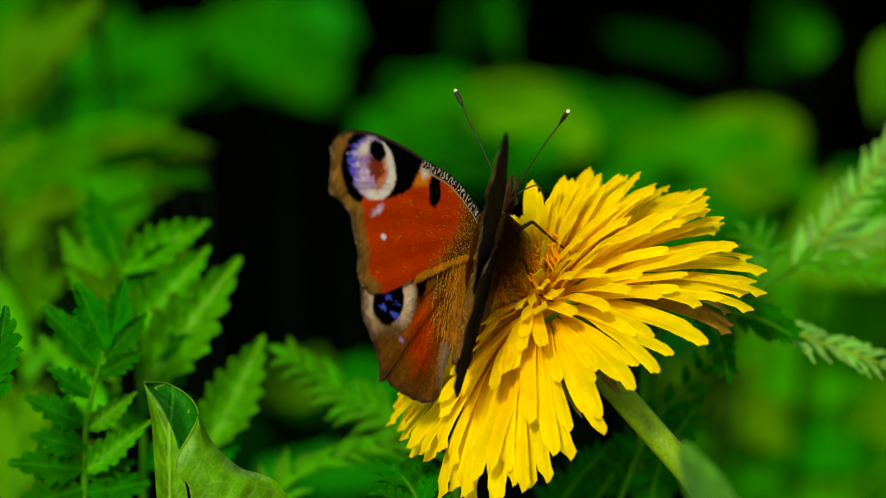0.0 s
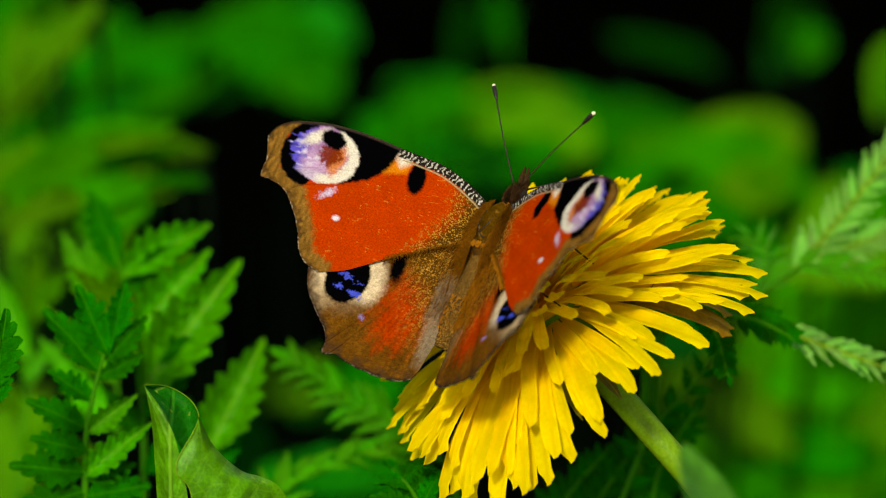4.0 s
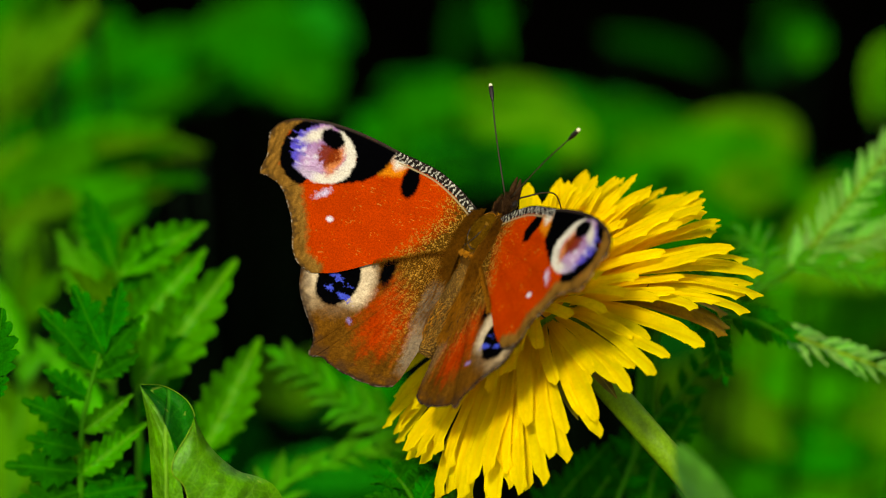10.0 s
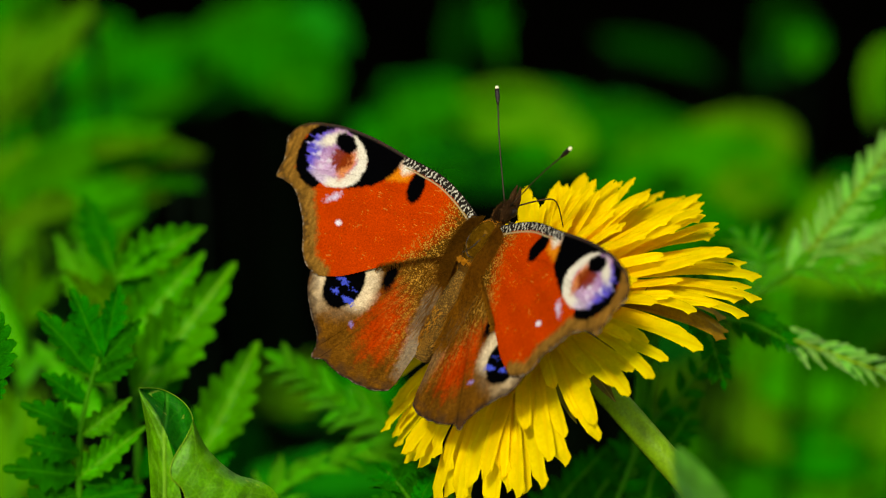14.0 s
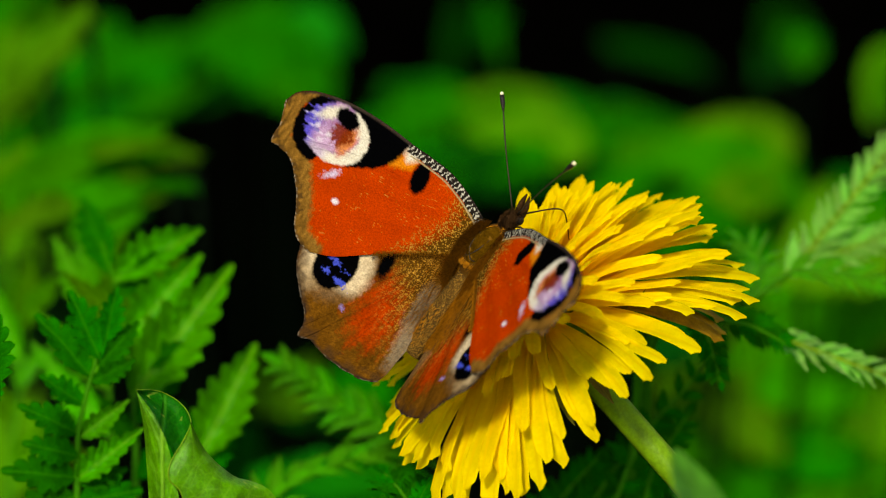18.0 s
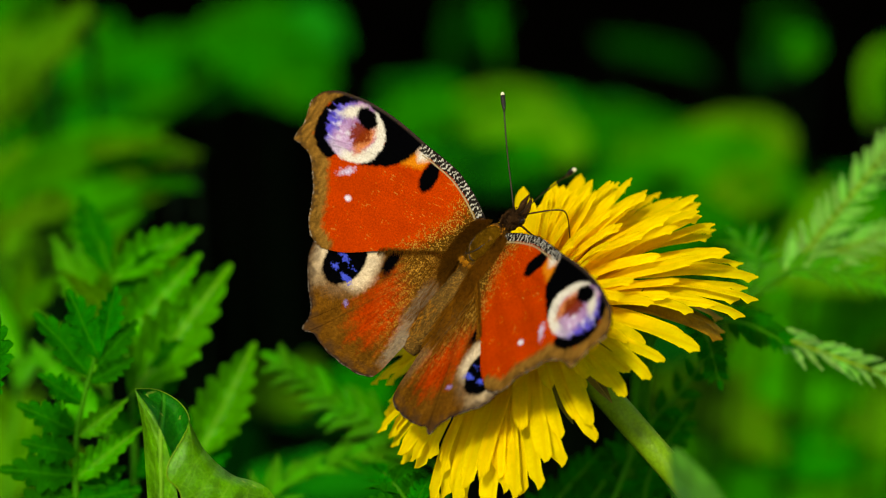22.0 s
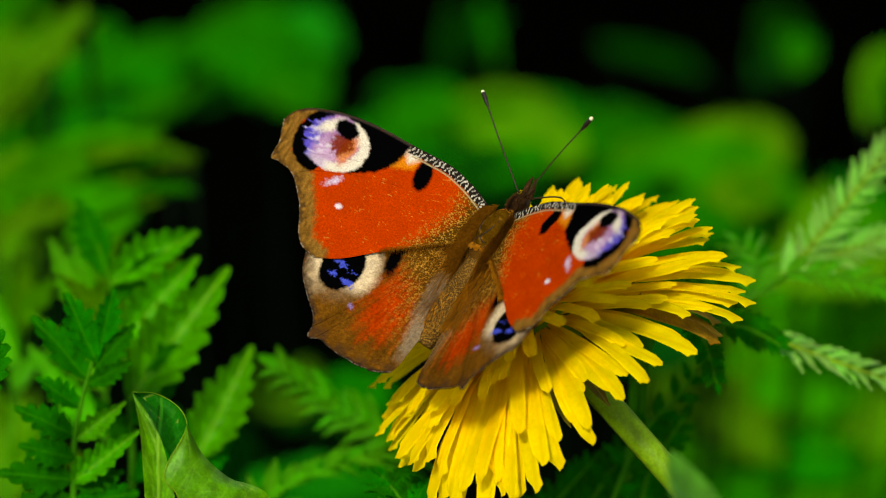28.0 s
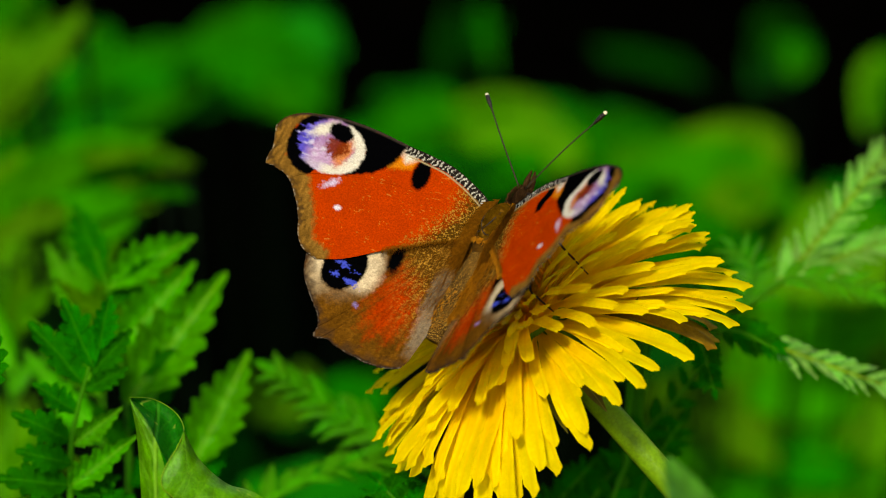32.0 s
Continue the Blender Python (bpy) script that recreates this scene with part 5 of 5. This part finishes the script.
def motions():
    walk(butterfly, [
        (0.0, pose(0.00555, 0.00045, 0.20116, 43.8, -6.3, -25.4)),
        (0.1, pose(0.00460, -0.00015, 0.20116, 47.0, -7.0, -32.6)),
        (0.2, pose(0.00595, -0.00019, 0.20231, 52.4, -11.6, -40.8)),
        (0.5, pose(0.00526, -0.00021, 0.20294, 50.9, -13.5, -42.0)),
        (1.0, pose(0.00506, -0.00018, 0.20353, 49.0, -13.1, -43.1)),
        (1.5, pose(0.00511, -0.00022, 0.20357, 47.7, -13.9, -44.2)),
        (2.0, pose(0.00590, -0.00016, 0.20390, 42.3, -15.0, -48.2)),
        (2.5, pose(0.00596, -0.00030, 0.20382, 42.2, -14.5, -47.6)),
        (3.0, pose(0.00598, -0.00049, 0.20367, 43.0, -13.8, -48.2)),
        (3.5, pose(0.00594, -0.00050, 0.20378, 42.0, -13.9, -47.4)),
        (5.5, pose(0.00510, -0.00063, 0.20347, 46.4, -9.7, -45.0)),
        (6.0, pose(0.00487, -0.00065, 0.20331, 48.0, -8.9, -44.5)),
        (6.5, pose(0.00500, -0.00065, 0.20322, 46.4, -7.9, -45.3)),
        (7.0, pose(0.00494, -0.00071, 0.20309, 46.1, -6.9, -46.4)),
        (7.5, pose(0.00478, -0.00083, 0.20305, 47.5, -6.5, -45.9)),
        (8.0, pose(0.00504, -0.00097, 0.20305, 44.0, -6.4, -48.1)),
        (8.5, pose(0.00527, -0.00115, 0.20307, 43.5, -6.0, -48.7)),
        (9.0, pose(0.00506, -0.00131, 0.20309, 44.7, -5.6, -49.3)),
        (9.5, pose(0.00515, -0.00148, 0.20308, 44.8, -5.3, -49.1)),
        (10.0, pose(0.00497, -0.00155, 0.20299, 45.9, -4.9, -48.0)),
        (10.5, pose(0.00431, -0.00153, 0.20280, 49.5, -4.3, -46.5)),
        (11.0, pose(0.00457, -0.00145, 0.20258, 47.7, -3.0, -47.2)),
        (11.5, pose(0.00484, -0.00119, 0.20267, 46.2, -3.4, -48.7)),
        (12.0, pose(0.00482, -0.00117, 0.20243, 47.1, -2.8, -47.8)),
        (12.5, pose(0.00438, -0.00106, 0.20252, 49.5, -3.7, -47.3)),
        (13.0, pose(0.00518, -0.00113, 0.20252, 46.9, -1.3, -48.7)),
        (13.5, pose(0.00515, -0.00131, 0.20256, 47.5, -0.7, -48.5)),
        (14.0, pose(0.00499, -0.00152, 0.20250, 48.4, -0.1, -48.9)),
        (14.5, pose(0.00483, -0.00158, 0.20249, 48.8, 0.1, -49.6)),
        (16.5, pose(0.00575, -0.00160, 0.20220, 46.8, 5.4, -52.1)),
        (17.0, pose(0.00587, -0.00117, 0.20217, 47.2, 6.1, -52.8)),
        (17.5, pose(0.00584, -0.00098, 0.20205, 47.2, 6.0, -52.5)),
        (18.0, pose(0.00576, -0.00114, 0.20201, 47.4, 6.4, -52.3)),
        (18.5, pose(0.00559, -0.00148, 0.20236, 47.9, 6.9, -52.1)),
        (19.0, pose(0.00524, -0.00213, 0.20249, 49.3, 8.3, -52.1)),
        (19.5, pose(0.00582, -0.00259, 0.20276, 46.6, 8.1, -54.5)),
        (20.0, pose(0.00581, -0.00293, 0.20293, 46.6, 8.3, -54.4)),
        (20.5, pose(0.00580, -0.00308, 0.20302, 46.3, 8.2, -54.5)),
        (21.0, pose(0.00563, -0.00300, 0.20316, 48.4, 8.7, -54.1)),
        (21.5, pose(0.00559, -0.00292, 0.20306, 48.9, 9.1, -53.3)),
        (22.0, pose(0.00595, -0.00274, 0.20293, 47.1, 8.8, -53.8)),
        (22.5, pose(0.00588, -0.00238, 0.20300, 48.1, 9.6, -54.8)),
        (23.0, pose(0.00588, -0.00227, 0.20281, 48.0, 9.8, -55.3)),
        (23.5, pose(0.00641, -0.00224, 0.20285, 45.4, 10.7, -57.3)),
        (24.0, pose(0.00607, -0.00234, 0.20305, 45.8, 10.4, -57.6)),
        (24.5, pose(0.00642, -0.00229, 0.20287, 45.4, 10.4, -56.5)),
        (25.0, pose(0.00573, -0.00198, 0.20306, 46.4, 8.0, -52.8)),
        (25.5, pose(0.00614, -0.00148, 0.20292, 44.5, 9.3, -40.0)),
        (27.5, pose(0.00688, -0.00062, 0.20401, 38.6, -1.2, -43.1)),
        (28.0, pose(0.00723, -0.00027, 0.20404, 37.1, -1.7, -44.1)),
        (28.5, pose(0.00786, -0.00035, 0.20385, 33.9, -1.7, -44.5)),
        (29.0, pose(0.00762, -0.00027, 0.20409, 36.3, -2.5, -45.2)),
        (29.5, pose(0.00721, -0.00009, 0.20470, 40.3, -4.8, -43.3)),
        (30.0, pose(0.00707, 0.00007, 0.20508, 40.8, -6.3, -40.8)),
        (30.5, pose(0.00740, 0.00030, 0.20530, 37.2, -7.7, -40.3)),
        (31.0, pose(0.00816, 0.00044, 0.20510, 32.7, -8.6, -42.7)),
        (31.5, pose(0.00809, 0.00055, 0.20512, 33.2, -8.8, -43.0)),
        (32.0, pose(0.00792, 0.00053, 0.20516, 34.4, -9.6, -43.5)),
    ])
    # seconds, the left and the right pair raised by so many degrees
    beats = (
        (0.0, 75.2, 68.6), (0.1, 51.4, 44.4), (0.2, 35.2, 28.7), (0.5, 28.0, 20.1), (1.0, 25.8, 17.6), (1.5, 25.7, 17.0),
        (2.0, 30.7, 20.6), (2.5, 32.4, 21.3), (3.0, 32.1, 20.5), (3.5, 32.2, 21.1), (5.5, 25.8, 20.2), (6.0, 24.7, 20.1),
        (6.5, 25.0, 21.4), (7.0, 25.5, 22.3), (7.5, 23.9, 21.4), (8.0, 22.1, 19.6), (8.5, 23.2, 20.2), (9.0, 22.1, 19.5),
        (9.5, 22.6, 20.5), (10.0, 22.5, 21.0), (10.5, 21.0, 20.5), (11.0, 21.8, 21.9), (11.5, 21.7, 21.4), (12.0, 21.9, 22.3),
        (12.5, 21.8, 22.9), (13.0, 25.5, 27.0), (13.5, 24.7, 26.3), (14.0, 11.6, 14.3), (14.5, 11.7, 14.5), (16.5, 17.6, 20.4),
        (17.0, 26.7, 30.4), (17.5, 26.0, 29.5), (18.0, 25.0, 29.0), (18.5, 19.3, 24.1), (19.0, 9.2, 14.9), (19.5, 10.9, 16.9),
        (20.0, 11.5, 17.5), (20.5, 10.9, 17.0), (21.0, 10.8, 17.7), (21.5, 10.8, 18.1), (22.0, 11.4, 18.2), (22.5, 18.1, 25.9),
        (23.0, 22.2, 31.0), (23.5, 21.8, 29.8), (24.0, 10.9, 19.0), (24.5, 11.0, 18.4), (25.0, 10.6, 18.5), (25.5, 36.5, 42.9),
        (27.5, 15.3, 22.3), (28.0, 17.8, 23.8), (28.5, 29.9, 34.4), (29.0, 25.8, 30.9), (29.5, 20.5, 26.1), (30.0, 15.7, 21.4),
        (30.5, 21.2, 26.9), (31.0, 29.9, 33.0), (31.5, 28.8, 31.6), (32.0, 25.7, 28.0),
    )
    walk(fore_left, [(t, flap(-1, a, -3.4)) for t, a, b in beats])
    walk(hind_left, [(t, flap(-1, a, -3.6)) for t, a, b in beats])
    walk(fore_right, [(t, flap(1, b, 1.5)) for t, a, b in beats])
    walk(hind_right, [(t, flap(1, b, 4.7)) for t, a, b in beats])
    walk(feeler_left, [
        (0.0, point(-1, -8.0, 11.3, 4.3)), (0.5, point(-1, -9.0, 11.9, 2.4)), (1.0, point(-1, -9.0, 12.0, 2.2)), (1.5, point(-1, -8.9, 12.2, 2.4)),
        (2.0, point(-1, -9.2, 11.9, 2.8)), (2.5, point(-1, -9.4, 11.8, 3.2)), (3.0, point(-1, -9.2, 12.0, 3.0)), (3.5, point(-1, -9.0, 12.1, 3.0)),
        (5.5, point(-1, -8.3, 12.3, 3.4)), (6.0, point(-1, -7.9, 12.6, 3.0)), (6.5, point(-1, -7.8, 12.6, 3.1)), (7.0, point(-1, -8.0, 12.3, 3.9)),
        (7.5, point(-1, -7.7, 12.2, 4.3)), (8.0, point(-1, -8.4, 12.2, 3.3)), (8.5, point(-1, -8.7, 12.0, 3.4)), (9.0, point(-1, -8.7, 12.1, 3.1)),
        (9.5, point(-1, -8.7, 12.1, 3.0)), (10.0, point(-1, -8.5, 12.2, 3.4)), (10.5, point(-1, -8.0, 12.2, 3.7)), (11.0, point(-1, -8.2, 12.3, 3.2)),
        (11.5, point(-1, -8.0, 12.5, 2.5)), (12.0, point(-1, -8.2, 12.2, 3.8)), (12.5, point(-1, -8.4, 11.8, 4.6)), (13.0, point(-1, -8.5, 11.9, 4.2)),
        (13.5, point(-1, -8.3, 12.0, 4.5)), (14.0, point(-1, -7.6, 12.6, 4.0)), (14.5, point(-1, -6.5, 12.7, 5.0)), (16.5, point(-1, -8.4, 11.5, 5.9)),
        (17.0, point(-1, -8.9, 11.2, 6.0)), (17.5, point(-1, -8.4, 11.7, 5.7)), (18.0, point(-1, -8.5, 11.6, 5.6)), (18.5, point(-1, -8.5, 11.6, 5.4)),
        (19.0, point(-1, -8.4, 12.0, 4.6)), (19.5, point(-1, -8.7, 11.7, 5.3)), (20.0, point(-1, -8.8, 11.7, 5.3)), (20.5, point(-1, -8.8, 11.5, 5.5)),
        (21.0, point(-1, -9.4, 11.1, 5.6)), (21.5, point(-1, -10.6, 10.8, 4.3)), (22.0, point(-1, -10.0, 11.1, 4.7)), (22.5, point(-1, -10.1, 11.2, 3.9)),
        (23.0, point(-1, -10.2, 11.1, 3.3)), (24.0, point(-1, -7.1, 11.7, -7.0)), (25.0, point(-1, -12.8, 9.2, 2.1)), (25.5, point(-1, -12.4, 9.0, 5.4)),
        (27.5, point(-1, -11.1, 9.7, 4.6)), (28.0, point(-1, -11.2, 9.8, 4.6)), (28.5, point(-1, -11.4, 9.8, 5.1)), (29.0, point(-1, -11.2, 10.0, 4.5)),
        (29.5, point(-1, -10.6, 10.0, 4.9)), (30.0, point(-1, -10.3, 10.4, 4.3)), (30.5, point(-1, -10.5, 10.4, 4.0)), (31.0, point(-1, -10.9, 10.4, 4.0)),
        (31.5, point(-1, -11.0, 10.3, 3.9)), (32.0, point(-1, -10.7, 10.5, 3.5)),
    ])
    walk(feeler_right, [
        (0.0, point(1, 7.3, 8.3, 6.7)), (0.5, point(1, 9.6, 9.0, 3.9)), (1.0, point(1, 9.3, 9.7, 3.2)), (1.5, point(1, 9.3, 9.6, 3.3)),
        (2.0, point(1, 9.3, 9.5, 2.9)), (2.5, point(1, 9.2, 9.6, 3.1)), (3.0, point(1, 8.9, 9.8, 3.4)), (3.5, point(1, 9.3, 9.6, 3.1)),
        (5.5, point(1, 8.8, 9.8, 4.0)), (6.0, point(1, 9.0, 9.4, 4.5)), (6.5, point(1, 9.0, 9.4, 4.3)), (7.0, point(1, 8.8, 9.4, 5.0)),
        (7.5, point(1, 8.8, 9.4, 4.9)), (8.0, point(1, 9.0, 9.7, 4.0)), (8.5, point(1, 8.7, 9.8, 4.1)), (9.0, point(1, 8.7, 9.9, 3.9)),
        (9.5, point(1, 8.6, 10.0, 4.1)), (10.0, point(1, 8.6, 9.8, 4.6)), (10.5, point(1, 8.7, 9.6, 4.9)), (11.0, point(1, 8.6, 9.7, 5.0)),
        (11.5, point(1, 8.8, 9.7, 4.5)), (12.0, point(1, 8.5, 9.5, 5.5)), (12.5, point(1, 8.4, 8.8, 6.7)), (13.0, point(1, 8.4, 9.2, 6.1)),
        (13.5, point(1, 8.5, 8.7, 6.7)), (14.0, point(1, 8.6, 9.0, 6.0)), (14.5, point(1, 8.8, 9.1, 5.6)), (16.5, point(1, 7.6, 9.0, 7.5)),
        (17.0, point(1, 7.5, 8.7, 7.9)), (17.5, point(1, 8.0, 9.1, 7.0)), (18.0, point(1, 7.9, 9.2, 7.0)), (18.5, point(1, 8.3, 8.4, 7.5)),
        (19.0, point(1, 8.8, 8.7, 6.6)), (19.5, point(1, 8.3, 8.8, 6.9)), (20.0, point(1, 8.1, 9.0, 6.8)), (20.5, point(1, 8.1, 8.8, 7.2)),
        (21.0, point(1, 7.8, 8.7, 7.8)), (21.5, point(1, 7.5, 8.8, 8.0)), (22.0, point(1, 7.9, 8.9, 7.3)), (22.5, point(1, 8.3, 7.9, 7.8)),
        (23.0, point(1, 8.5, 8.0, 7.4)), (23.5, point(1, 8.4, 8.1, 7.4)), (24.0, point(1, 11.1, 6.1, -5.6)), (24.5, point(1, 10.6, 6.4, -5.4)),
        (25.0, point(1, 7.2, 11.4, 4.0)), (25.5, point(1, 5.4, 10.9, 7.2)), (27.5, point(1, 7.0, 10.0, 6.5)), (28.0, point(1, 7.0, 10.0, 6.5)),
        (28.5, point(1, 6.6, 10.3, 6.7)), (29.0, point(1, 7.0, 10.4, 5.9)), (29.5, point(1, 7.4, 10.1, 5.8)), (30.0, point(1, 7.8, 10.2, 4.8)),
        (30.5, point(1, 7.8, 10.2, 4.7)), (31.0, point(1, 7.8, 10.1, 4.4)), (31.5, point(1, 7.9, 10.0, 4.2)), (32.0, point(1, 8.1, 10.2, 3.6)),
    ])


motions()
